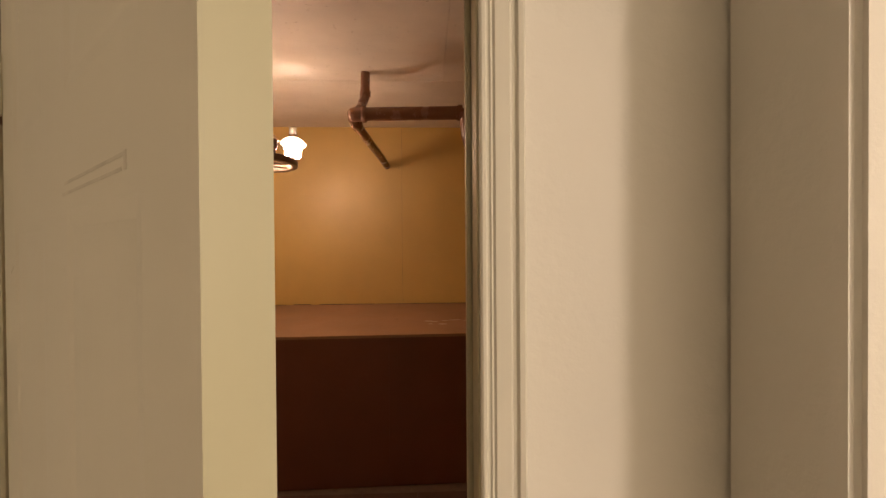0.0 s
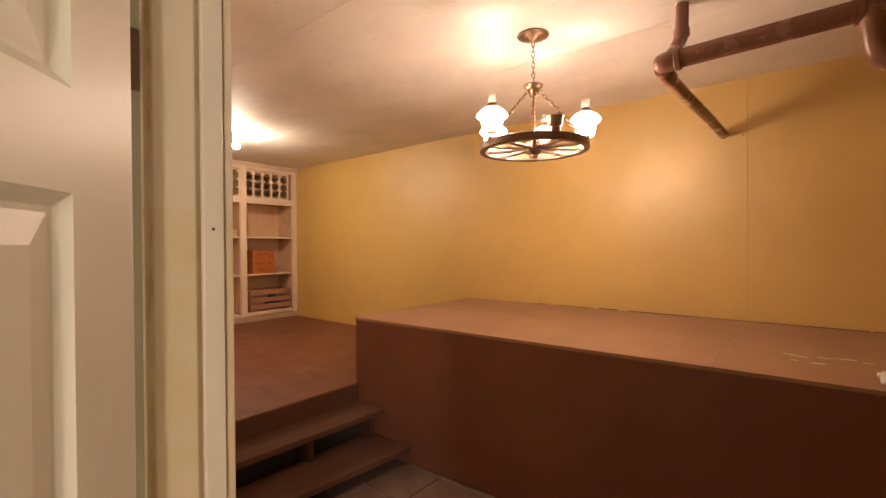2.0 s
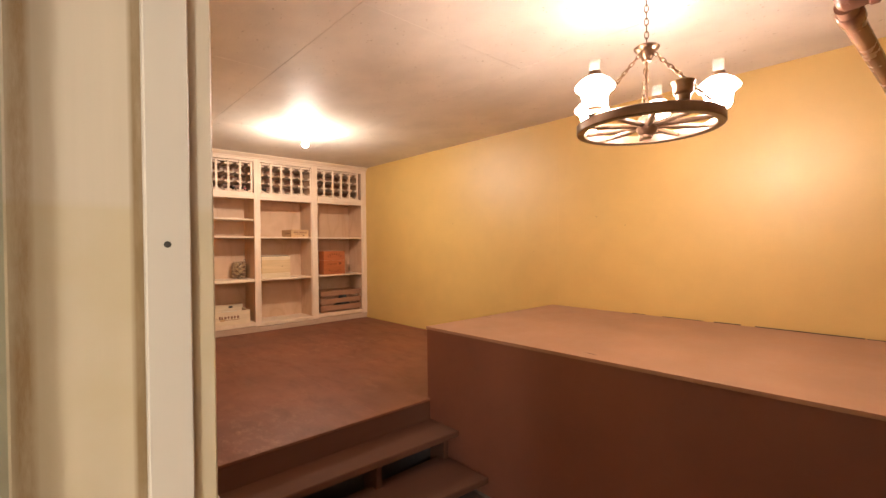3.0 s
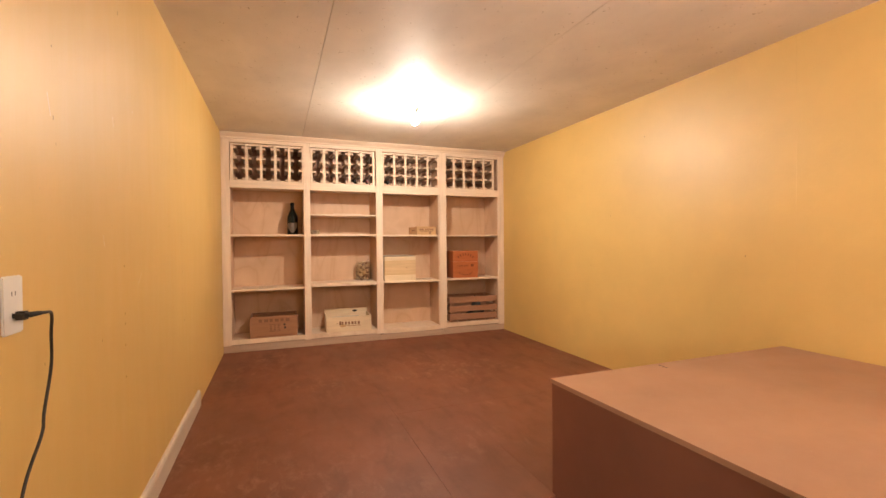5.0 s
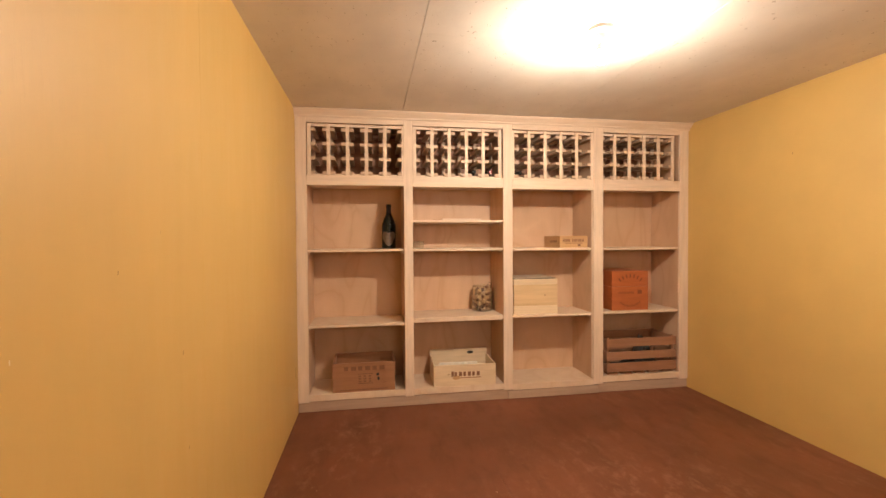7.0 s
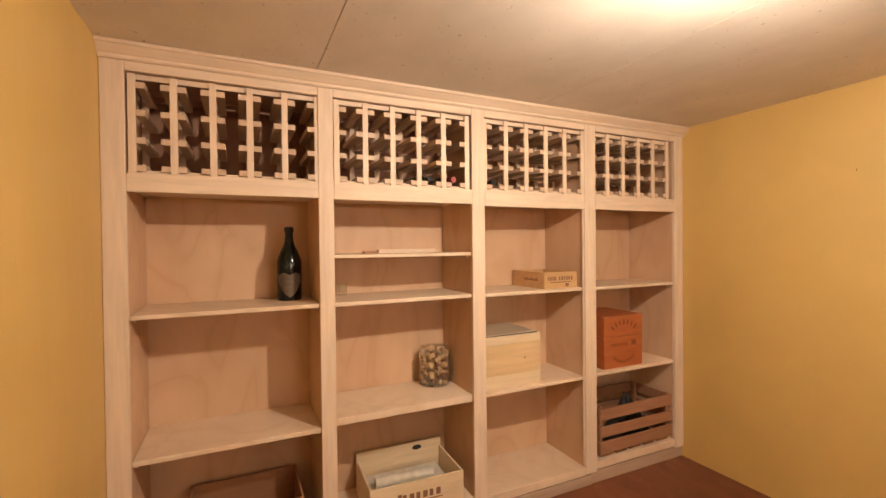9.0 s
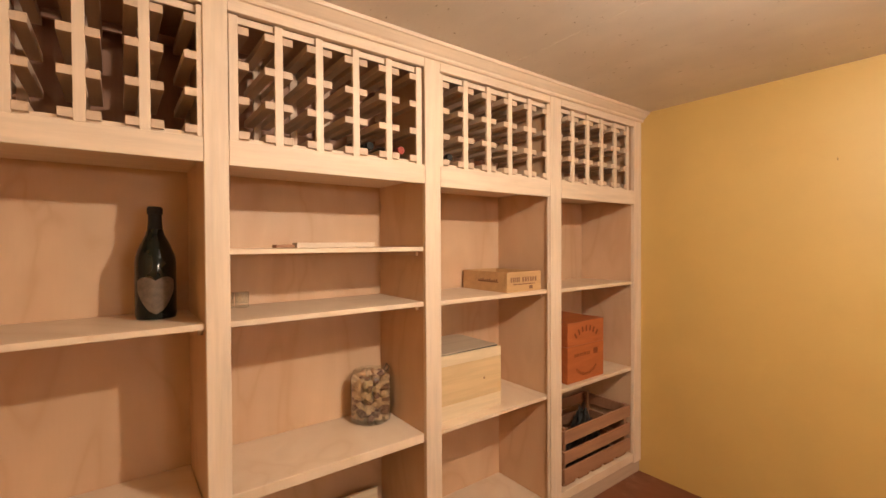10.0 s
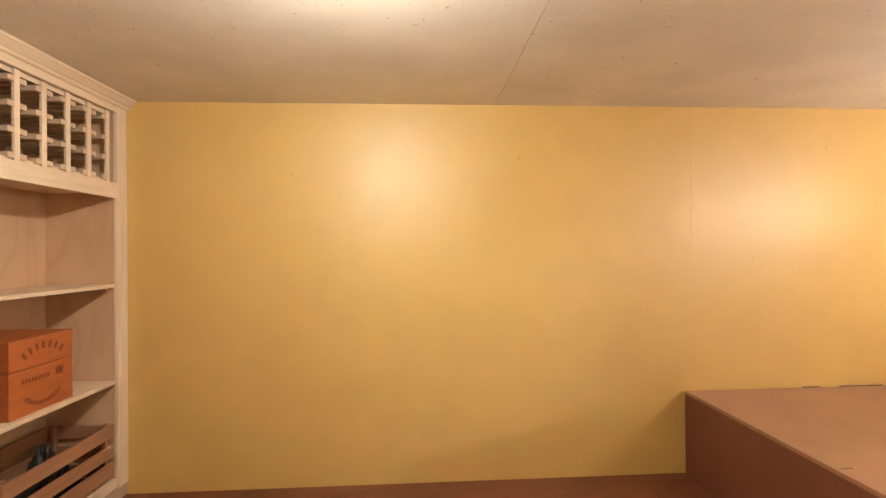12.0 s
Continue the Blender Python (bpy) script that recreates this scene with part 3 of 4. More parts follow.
def tread(nose_a, nose_b, back, z, thick):
    """A plank whose nose runs from nose_a at the far end to nose_b at the wall."""
    b = bmesh.new()
    pts = [(back, YL + 0.002), (nose_b, YL + 0.002), (nose_a, YBOX - 0.003), (back, YBOX - 0.003)]
    lo = [b.verts.new((x, y, z - thick)) for x, y in pts]
    hi = [b.verts.new((x, y, z)) for x, y in pts]
    for i in range(4):
        b.faces.new((lo[i], lo[(i + 1) % 4], hi[(i + 1) % 4], hi[i]))
    b.faces.new(lo[::-1])
    b.faces.new(hi)
    bmesh.ops.bevel(b, geom=b.edges[:], offset=0.004, segments=2, affect="EDGES")
    return b


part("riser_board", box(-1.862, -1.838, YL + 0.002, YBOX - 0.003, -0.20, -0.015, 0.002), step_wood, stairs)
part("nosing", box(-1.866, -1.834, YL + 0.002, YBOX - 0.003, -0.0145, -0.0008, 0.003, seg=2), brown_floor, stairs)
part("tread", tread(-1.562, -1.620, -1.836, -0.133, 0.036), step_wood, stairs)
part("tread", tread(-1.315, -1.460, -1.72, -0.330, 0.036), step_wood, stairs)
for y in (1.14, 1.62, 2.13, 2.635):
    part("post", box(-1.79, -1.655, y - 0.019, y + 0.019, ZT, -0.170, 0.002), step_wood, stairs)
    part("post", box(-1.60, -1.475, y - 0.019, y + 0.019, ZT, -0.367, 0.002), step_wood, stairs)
# no real board: a near-black sheet in place of the shade below the steps
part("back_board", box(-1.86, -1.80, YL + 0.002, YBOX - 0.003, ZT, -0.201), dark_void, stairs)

# ---- raised platform ----
platform = empty("platform", (0.2, 3.4, ZT), "tall brown painted plywood platform box against the yellow wall", "platform", kind="structure")
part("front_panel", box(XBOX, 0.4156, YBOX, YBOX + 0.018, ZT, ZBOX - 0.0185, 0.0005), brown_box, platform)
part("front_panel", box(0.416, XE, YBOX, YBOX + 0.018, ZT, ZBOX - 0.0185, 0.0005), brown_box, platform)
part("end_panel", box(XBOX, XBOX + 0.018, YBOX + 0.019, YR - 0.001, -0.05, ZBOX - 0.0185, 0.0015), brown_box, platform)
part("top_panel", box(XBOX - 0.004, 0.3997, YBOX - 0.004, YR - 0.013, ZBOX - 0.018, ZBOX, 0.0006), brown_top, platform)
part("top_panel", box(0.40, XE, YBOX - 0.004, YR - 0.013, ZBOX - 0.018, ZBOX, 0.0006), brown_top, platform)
for x, y, l in ((-1.85, 3.232, 0.05), (-0.76, 2.775, 0.06), (0.42, 3.30, 0.02)):
    part("scratch", box(x, x + l, y, y + 0.004, ZBOX, ZBOX + 0.0008), screw_dark, platform, "dark gouge in the paint")

# dark strips of uneven height along the joint between platform top and wall
rng = random.Random(31)
x = -1.15
while x < XE - 0.1:
    l = rng.uniform(0.10, 0.34)
    b = box(x, min(x + l, XE - 0.01), YR - 0.0135, YR - 0.0008, ZBOX - 0.004, ZBOX + 0.0012 + rng.uniform(0.0005, 0.0045))
    part("joint_strip", b, screw_dark, platform, "dark uneven strip along the back joint")
    x += l + (rng.uniform(0.05, 0.25) if x < -0.4 else rng.uniform(0.0, 0.02))


def splash(x, y, length, width, seed):
    r = random.Random(seed)
    b = bmesh.new()
    n = 14
    vs = []
    for i in range(n):
        a = 2 * math.pi * i / n
        k = r.uniform(0.55, 1.0)
        vs.append(b.verts.new((x + math.cos(a) * length * k, y + math.sin(a) * width * k, ZBOX + 0.0003)))
    f = b.faces.new(vs)
    ext = bmesh.ops.extrude_face_region(b, geom=[f])
    bmesh.ops.translate(b, verts=[v for v in ext["geom"] if isinstance(v, bmesh.types.BMVert)], vec=(0, 0, 0.0012))
    return b


for i, (x, y, l, w) in enumerate(((0.66, 3.20, 0.035, 0.010), (0.70, 3.17, 0.045, 0.008), (0.78, 3.20, 0.03, 0.006), (0.86, 3.23, 0.05, 0.009), (0.68, 3.08, 0.02, 0.008), (0.76, 3.07, 0.035, 0.012), (0.93, 3.20, 0.02, 0.008))):
    whole("paint_splash", splash(x, y, l, w, i), paint_drip, "dried white paint splash on the brown platform", "paint splash", "paint splashes on the platform", at=(x, y, ZBOX))
# crumpled clear sheet at the platform's edge
bm = bmesh.new()
bmesh.ops.create_grid(bm, x_segments=14, y_segments=14, size=0.11)
for v in bm.verts:
    p = v.co.copy()
    v.co.z = 0.003 + 0.055 * abs(noise.noise(p * 16)) + 0.03 * abs(noise.noise(p * 37))
bmesh.ops.solidify(bm, geom=bm.faces[:], thickness=0.0015)
bmesh.ops.translate(bm, verts=bm.verts, vec=(1.04, 2.86, ZBOX))
whole("plastic_sheet", bm, paper, "crumpled pale plastic sheet lying on the platform", "plastic sheet", at=(1.04, 2.86, ZBOX), smooth=40)

for o in platform.children:
    if o.name.startswith(("front_panel", "top_panel")):
        for v in o.data.vertices:
            if v.co.y + 3.4 < YBOX + 0.1:
                v.co.y += 0.030 * (v.co.x + 0.2 - XBOX)

# ---- tiled lower floor ----
floor_lower = structure("floor_lower", box(-1.9, XE, YD1 - 0.14, YR, -0.6, ZT - 0.006), grout, "brown stone tiled floor at the foot of the steps with pale joints")

# ---- drain pipes under the ceiling ----
pipes = empty("drain_pipe", (0.26, 2.69, ZC), "brown painted drain pipework hung under the ceiling", "pipe")
T = (0.245, 2.69, 1.815)
part("pipe_run", tube([(T[0] + 0.03, T[1], T[2]), (0.85, T[1], T[2] + 0.012)], 0.040, 20), pipe_brown, pipes, smooth=40)
part("pipe_run", tube([(0.93, T[1], T[2] + 0.014), (XE, T[1], T[2] + 0.04)], 0.040, 20), pipe_brown, pipes, smooth=40)
part("tee", tube([(T[0] - 0.056, T[1] - 0.006, T[2] - 0.012), (T[0] - 0.052, T[1] - 0.006, T[2] - 0.011), (T[0] - 0.038, T[1] - 0.004, T[2] - 0.008), (T[0] - 0.012, T[1], T[2] - 0.003), (T[0] + 0.018, T[1], T[2]), (T[0] + 0.028, T[1], T[2])], [0.012, 0.027, 0.040, 0.0445, 0.0445, 0.043], 24), pipe_brown, pipes, smooth=50)
part("collar", tube([(T[0] + 0.026, T[1], T[2]), (T[0] + 0.030, T[1], T[2]), (T[0] + 0.048, T[1], T[2]), (T[0] + 0.052, T[1], T[2])], [0.045, 0.049, 0.049, 0.045], 20), pipe_brown, pipes, smooth=40)
part("collar", tube([(0.845, T[1], T[2] + 0.012), (0.872, T[1], T[2] + 0.012)], 0.0475, 20), pipe_brown, pipes, smooth=40)
part("riser_pipe", tube([(0.27, 2.858, ZC - 0.001), (0.268, 2.856, 1.99), (0.266, 2.85, 1.965), (0.255, 2.78, 1.895), (0.248, 2.73, 1.85), (0.246, 2.70, 1.83)], 0.029, 16), pipe_brown, pipes, smooth=60)
part("collar", tube([(0.2685, 2.857, 2.012), (0.268, 2.856, 1.978)], 0.034, 16), pipe_brown, pipes, smooth=40)
part("branch_pipe", tube([(T[0] - 0.030, T[1] + 0.01, T[2] - 0.025), (T[0] - 0.026, 2.78, 1.785), (0.238, 3.10, 1.778), (0.275, 3.75, 1.772), (0.288, YR - 0.001, 1.768)], 0.030, 16), pipe_brown, pipes, smooth=60)
part("collar", tube([(0.218, 2.752, 1.7885), (0.2185, 2.757, 1.788), (0.222, 2.822, 1.784), (0.2225, 2.828, 1.784)], [0.033, 0.0375, 0.0375, 0.033], 16), pipe_brown, pipes, smooth=40)
part("second_tee", tube([(0.89, T[1], T[2] + 0.03), (0.895, T[1], T[2] - 0.05), (0.90, T[1] + 0.01, 1.70), (0.915, T[1] + 0.01, 1.655), (0.95, T[1] + 0.01, 1.635), (1.02, T[1] + 0.01, 1.632)], [0.043, 0.036, 0.033, 0.041, 0.041, 0.036], 18), pipe_brown, pipes, smooth=60)
part("second_branch", tube([(1.0, T[1] + 0.01, 1.632), (XE, T[1] + 0.01, 1.60)], 0.031, 16), pipe_brown, pipes, smooth=60)
whole("nail", tube([(0.402, YR + 0.001, 1.745), (0.402, YR - 0.03, 1.742)], 0.004, 8), screw_dark, "dark nail sticking out of the yellow wall", "nail", at=(0.402, YR, 1.745))

# ---- wagon wheel chandelier ----
CX, CY, CZ, CR = -0.408, 2.682, 1.527, 0.280
LS = 0.86
chand = empty("chandelier", (CX, CY, ZC), "dark wagon wheel chandelier with oil-lamp style glass shades, lit", "chandelier")
part("ceiling_canopy", lathe([(0, -0.034), (0.012, -0.034), (0.020, -0.028), (0.048, -0.020), (0.066, -0.014), (0.070, -0.008), (0.078, -0.006), (0.080, -0.001), (0, -0.001)], (CX, CY, ZC), 32), bronze, chand, "antique bronze ceiling canopy", smooth=40)

for k in range(32):
    a = 2 * math.pi * k / 32
    part("bead", lathe([(0, -0.0052), (0.0046, -0.0026), (0.0052, 0), (0.0046, 0.0026), (0, 0.0052)], (CX + 0.0785 * math.cos(a), CY + 0.0785 * math.sin(a), ZC - 0.0062), 8), bronze, chand, smooth=80)


def chain(a, b, link=0.034, wire=0.0026, width=0.008):
    """Interlocked oval links from a to b."""
    a, b = Vector(a), Vector(b)
    d = (b - a)
    n = max(2, int(d.length / (link * 0.78)))
    side = d.orthogonal().normalized()
    out = bmesh.new()
    for i in range(n):
        c = a + d * ((i + 0.5) / n)
        s = Matrix.Rotation(radians(90 * (i % 2) + 20), 3, d.normalized()) @ side
        u = d.normalized()
        pts = []
        for k in range(13):
            t = 2 * math.pi * k / 12
            pts.append(c + u * (math.cos(t) * link * 0.5) + s * (math.sin(t) * width))
        tube(pts, wire, 6, out)
    return out


part("chain", chain((CX, CY, ZC - 0.035), (CX, CY, 1.872)), bronze, chand, smooth=60)
part("crown", lathe([(0, 1.80), (0.018, 1.80), (0.022, 1.815), (0.030, 1.822), (0.034, 1.84), (0.048, 1.85), (0.052, 1.858), (0.046, 1.864), (0.030, 1.862), (0.008, 1.875), (0, 1.875)], (CX, CY, 0), 24), bronze, chand, "bronze hanging cup", smooth=40)
for k in range(3):
    a = radians(-64.6 + 120 * k + 60)
    for e in (-0.06, 0.06):
        part("chain", chain((CX + 0.03 * math.cos(a), CY + 0.03 * math.sin(a), 1.83), (CX + (CR - 0.015) * math.cos(a + e), CY + (CR - 0.015) * math.sin(a + e), CZ + 0.03), 0.030, 0.0022, 0.007), bronze, chand, smooth=60)
part("rim", lathe([(CR - 0.026, -0.016), (CR - 0.022, -0.020), (CR + 0.004, -0.020), (CR + 0.008, -0.016), (CR + 0.008, 0.016), (CR + 0.004, 0.020), (CR - 0.022, 0.020), (CR - 0.026, 0.016), (CR - 0.026, -0.016)], (CX, CY, CZ), 64), wheel_wood, chand, "dark wooden wheel rim", smooth=40)
part("hub", lathe([(0, -0.052), (0.018, -0.052), (0.022, -0.046), (0.022, -0.038), (0.036, -0.030), (0.044, -0.012), (0.044, 0.018), (0.034, 0.036), (0.018, 0.044), (0, 0.044)], (CX, CY, CZ), 24), wheel_wood, chand, smooth=40)
for k in range(10):
    a = 2 * math.pi * k / 10 + 0.2
    c, s = math.cos(a), math.sin(a)
    pts = [(CX + c * r, CY + s * r, CZ) for r in (0.034, 0.08, 0.135, 0.195, CR - 0.024)]
    part("spoke", tube(pts, [0.011, 0.010, 0.0125, 0.0105, 0.008], 10), wheel_wood, chand, smooth=50)
part("tie_rod", tube([(CX, CY, 1.802), (CX, CY, CZ + 0.04)], 0.005, 8), bronze, chand, smooth=60)
for k, deg in enumerate((-40.6, 31.4, 103.4, 175.4, 247.4)):
    a = radians(deg)
    at = (CX + (CR - 0.012) * math.cos(a), CY + (CR - 0.012) * math.sin(a), CZ + 0.020)
    small = lambda rows: [(r * LS, z * 1.06) for r, z in rows]
    lamp = part("lamp", lathe(small([(0, 0), (0.030, 0), (0.034, 0.004), (0.026, 0.012), (0.022, 0.022), (0.036, 0.030), (0.038, 0.036), (0.030, 0.040), (0, 0.040)] if k else [(0, 0), (0.028, 0), (0.030, 0.020), (0.040, 0.028), (0.041, 0.056), (0.048, 0.066), (0.044, 0.068), (0.037, 0.058), (0.036, 0.034), (0, 0.032)]), at, 24), bronze, chand, "bronze oil-lamp font" if k else "empty bronze cup without its shade", smooth=40)
    if k:
        part("globe", lathe(small([(0.046, 0.030), (0.056, 0.042), (0.058, 0.070), (0.064, 0.0875)]), at, 24), globe_glow, lamp, "brightly lit lower glass", smooth=60)
        part("shade", lathe(small([(0.064, 0.088), (0.086, 0.100), (0.092, 0.108), (0.088, 0.116), (0.070, 0.132), (0.045, 0.146)]), at, 24), shade_glow, lamp, "lit white milk glass shade", smooth=60)
        part("shade_collar", lathe(small([(0.044, 0.1465), (0.036, 0.152), (0.029, 0.160), (0.0285, 0.168), (0.0255, 0.168), (0.0265, 0.158), (0.034, 0.150), (0.042, 0.1445), (0.044, 0.1465)]), at, 20), bronze, lamp, smooth=40)
        part("bulb", lathe(small([(0, 0.082), (0.012, 0.085), (0.019, 0.096), (0.021, 0.108), (0.017, 0.121), (0.008, 0.130), (0, 0.132)]), at, 16), flame_glow, lamp, "lit candle bulb inside the shade", smooth=60)
        part("chimney", lathe(small([(0.0245, 0.160), (0.0245, 0.188), (0.0275, 0.212), (0.0265, 0.214), (0.0250, 0.212), (0.0228, 0.188), (0.0228, 0.160), (0.0245, 0.160)]), at, 20), chimney_glass, lamp, "clear glass chimney with a flared rim", smooth=60)

# ---- bare bulb over the upper floor ----
BX, BY = -3.60, 2.615
bulb_light = empty("ceiling_light", (BX, BY, ZC), "bare lit bulb in a white porcelain ceiling lampholder", "ceiling light")
part("lampholder", lathe([(0, -0.062), (0.021, -0.062), (0.025, -0.040), (0.030, -0.028), (0.052, -0.016), (0.056, -0.001), (0, -0.001)], (BX, BY, ZC), 28), white_plastic, bulb_light, smooth=40)
part("bulb", lathe([(0, -0.155), (0.014, -0.152), (0.026, -0.142), (0.031, -0.126), (0.0305, -0.112), (0.029, -0.105)], (BX, BY, ZC), 20), bulb_glow, bulb_light, "lit light bulb", smooth=60)
part("bulb_collar", lathe([(0.0292, -0.1048), (0.026, -0.096), (0.019, -0.082), (0.014, -0.063)], (BX, BY, ZC), 20), white_plastic, bulb_light, "white plastic neck of the bulb", smooth=60)

# ---- built-in wine shelving ----
FX, BXK = -4.985, -5.345
unit = empty("built_in_shelving", (-5.17, 2.63, 0), "wall-to-wall raw wood shelving with wine racks along the top", "shelving")
STILES = [(YL + 0.001, 1.175), (1.854, 1.918), (2.599, 2.672), (3.329, 3.411), (4.076, YR - 0.001)]
BAYS = list(zip([s[1] for s in STILES[:-1]], [s[0] for s in STILES[1:]]))
FT = 0.020
for y0, y1 in STILES:
    part("stile", box(FX - FT, FX, y0, y1, 0.070, 2.082, 0.0018), wood_z, unit)
for (y0, y1), low in zip(BAYS, (1.604, 1.600, 1.592, 1.592)):
    part("top_rail", box(FX - FT, FX - 0.0005, y0 + 0.0006, y1 - 0.0006, 2.042, 2.082, 0.0015), wood_y, unit)
    part("middle_rail", box(FX - FT, FX - 0.0005, y0 + 0.0006, y1 - 0.0006, low, 1.672, 0.0015), wood_y, unit)
for i, (y0, y1) in enumerate(BAYS):
    lo = (0.122, 0.122, 0.110, 0.126)[i]
    part("bottom_shelf", box(BXK, FX - 0.003, y0 + 0.0006, y1 - 0.0006, lo - 0.045, lo, 0.0015), shelf_ply, unit)
    part("top_board", box(BXK, FX - FT - 0.001, y0 - 0.004, y1 + 0.004, 1.620, 1.638), wood_y, unit)
    part("rack_top", box(BXK, FX - FT - 0.001, y0 - 0.004, y1 + 0.004, 2.050, 2.068), ply_z, unit)
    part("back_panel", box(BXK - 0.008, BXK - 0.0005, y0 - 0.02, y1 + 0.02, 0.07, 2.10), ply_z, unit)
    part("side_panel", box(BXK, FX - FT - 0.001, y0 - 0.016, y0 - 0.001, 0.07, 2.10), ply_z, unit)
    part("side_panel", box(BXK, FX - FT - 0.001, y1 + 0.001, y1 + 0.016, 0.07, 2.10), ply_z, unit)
SHELVES = [(0, 1.150, 0.018), (0, 0.612, 0.020), (1, 1.359, 0.016), (1, 1.149, 0.018), (1, 0.640, 0.034), (2, 1.145, 0.018), (2, 0.632, 0.018), (3, 1.142, 0.018), (3, 0.638, 0.020)]
for bay, z, th in SHELVES:
    y0, y1 = BAYS[bay]
    part("shelf", box(BXK + 0.001, FX - 0.014, y0 + 0.001, y1 - 0.001, z - th, z, 0.0015), shelf_ply, unit)
    for y in (y0 + 0.001, y1 - 0.013):
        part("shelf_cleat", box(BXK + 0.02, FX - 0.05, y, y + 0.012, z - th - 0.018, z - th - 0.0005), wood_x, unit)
for y0, y1, z in ((YL + 0.001, 2.635, 0.0745), (2.637, 3.369, 0.060), (3.371, YR - 0.001, 0.0745)):
    part("toe_board", box(FX - 0.030, FX - 0.010 + (0.006 if z < 0.07 else 0), y0, y1, 0.0005, z, 0.002), toe_wood, unit)
part("edge_strip", box(FX - 0.0135, FX - 0.003, 3.3155, 3.3225, 0.1265, 1.591, 0.0008), wood_z, unit)
CROWN = [(0.0, 2.076), (0.010, 2.076), (0.014, 2.082), (0.014, 2.090), (0.022, 2.095), (0.036, 2.108), (0.044, 2.116), (0.050, 2.117), (0.054, 2.128), (0.0, 2.128)]
part("crown_moulding", extrude_profile(CROWN, YL + 0.001, YR - 0.001, lambda a, o, z: (FX + 0.0005 + a, z, o)), wood_y, unit)

# lattice wine racks: uprights front and back, rails running into the depth
RACK_X = FX - 0.006
RACK_START = (0.010, 0.006, -0.004, -0.036)
RACK_PITCH = (0.1315, 0.1285, 0.1285, 0.1265)
for i, (y0, y1) in enumerate(BAYS):
    pitch = RACK_PITCH[i]
    first = y0 + RACK_START[i]
    rack = part("wine_rack", box(RACK_X - 0.018, RACK_X - 0.0125, y0 + 0.002, first + 5 * pitch + 0.022, 2.018, 2.038, 0.001), wood_y, unit, "slatted raw wood bottle rack")
    part("cross_bar", box(RACK_X - 0.018, RACK_X - 0.0125, y0 + 0.002, first + 5 * pitch + 0.022, 1.674, 1.686, 0.001), wood_y, rack)
    # back bar takes the dark wood in place of shade deep in the rack
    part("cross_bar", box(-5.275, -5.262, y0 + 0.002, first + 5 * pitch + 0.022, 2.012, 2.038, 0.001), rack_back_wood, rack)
    part("rack_back", box(BXK, BXK + 0.006, y0 + 0.001, y1 - 0.001, 1.6385, 2.0495), rack_back_wood, rack, "dark brown back board")
    for k in range(6):
        yc = first + 0.010 + k * pitch
        if yc > y0:
            part("upright", box(RACK_X - 0.012, RACK_X, max(yc - 0.0125, y0 + 0.0008), yc + 0.0125, 1.668, 2.036, 0.001), wood_z, rack)
        # rear uprights use the darker wood for the same rack shade
        if yc > y0:
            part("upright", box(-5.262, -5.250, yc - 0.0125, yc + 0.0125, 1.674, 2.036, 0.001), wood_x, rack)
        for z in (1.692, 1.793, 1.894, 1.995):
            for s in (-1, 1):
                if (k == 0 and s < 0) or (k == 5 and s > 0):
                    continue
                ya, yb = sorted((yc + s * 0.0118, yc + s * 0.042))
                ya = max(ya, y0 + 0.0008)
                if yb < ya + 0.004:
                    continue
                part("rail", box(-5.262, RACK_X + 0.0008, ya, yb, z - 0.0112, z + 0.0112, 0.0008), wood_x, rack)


# ---- bottles ----
def bottle_profile(h, r):
    return [(0, 0.004), (r * 0.6, 0.0), (r * 0.95, 0.002), (r, 0.010), (r, h * 0.50), (r * 0.95, h * 0.56), (r * 0.72, h * 0.66), (r * 0.45, h * 0.75), (r * 0.34, h * 0.82), (r * 0.31, h * 0.93)]


def standing_bottle(at):
    h, r = 0.338, 0.054
    ob = empty("champagne_bottle", at, "dark green champagne bottle with a shield-shaped tan label", "bottle")
    part("bottle_body", lathe(bottle_profile(h, r) + [(r * 0.36, h * 0.935), (r * 0.36, h * 0.965), (r * 0.31, h * 0.97), (0, h * 0.975)], at, 28), bottle_glass, ob, smooth=50)
    part("foil", lathe([(r * 0.37, h * 0.80), (r * 0.335, h * 0.87), (r * 0.325, h * 0.93), (r * 0.385, h * 0.936), (r * 0.385, h * 0.985), (r * 0.3, h), (0, h)], at, 24), foil_black, ob, "black foil neck", smooth=50)
    b = bmesh.new()
    rows = 10
    prev = None
    for k in range(rows + 1):
        u = k / rows
        half = 0.98 * min(1.0, 0.02 + (u / 0.72) ** 0.6)
        row = []
        for j in range(13):
            s = -1 + j / 6
            a = half * s + radians(-4)
            z = 0.018 + 0.110 * u * (0.90 + 0.10 * math.sin(math.pi * abs(s)))
            row.append(b.verts.new((at[0] + (r + 0.0008) * math.cos(a), at[1] + (r + 0.0008) * math.sin(a), at[2] + z)))
        if prev:
            for j in range(12):
                b.faces.new((prev[j], prev[j + 1], row[j + 1], row[j]))
        prev = row
    bmesh.ops.solidify(b, geom=b.faces[:], thickness=0.0004)
    part("label", b, label_tan, ob, "tan shield label", smooth=60)


standing_bottle((-5.205, 1.752, 1.1505))


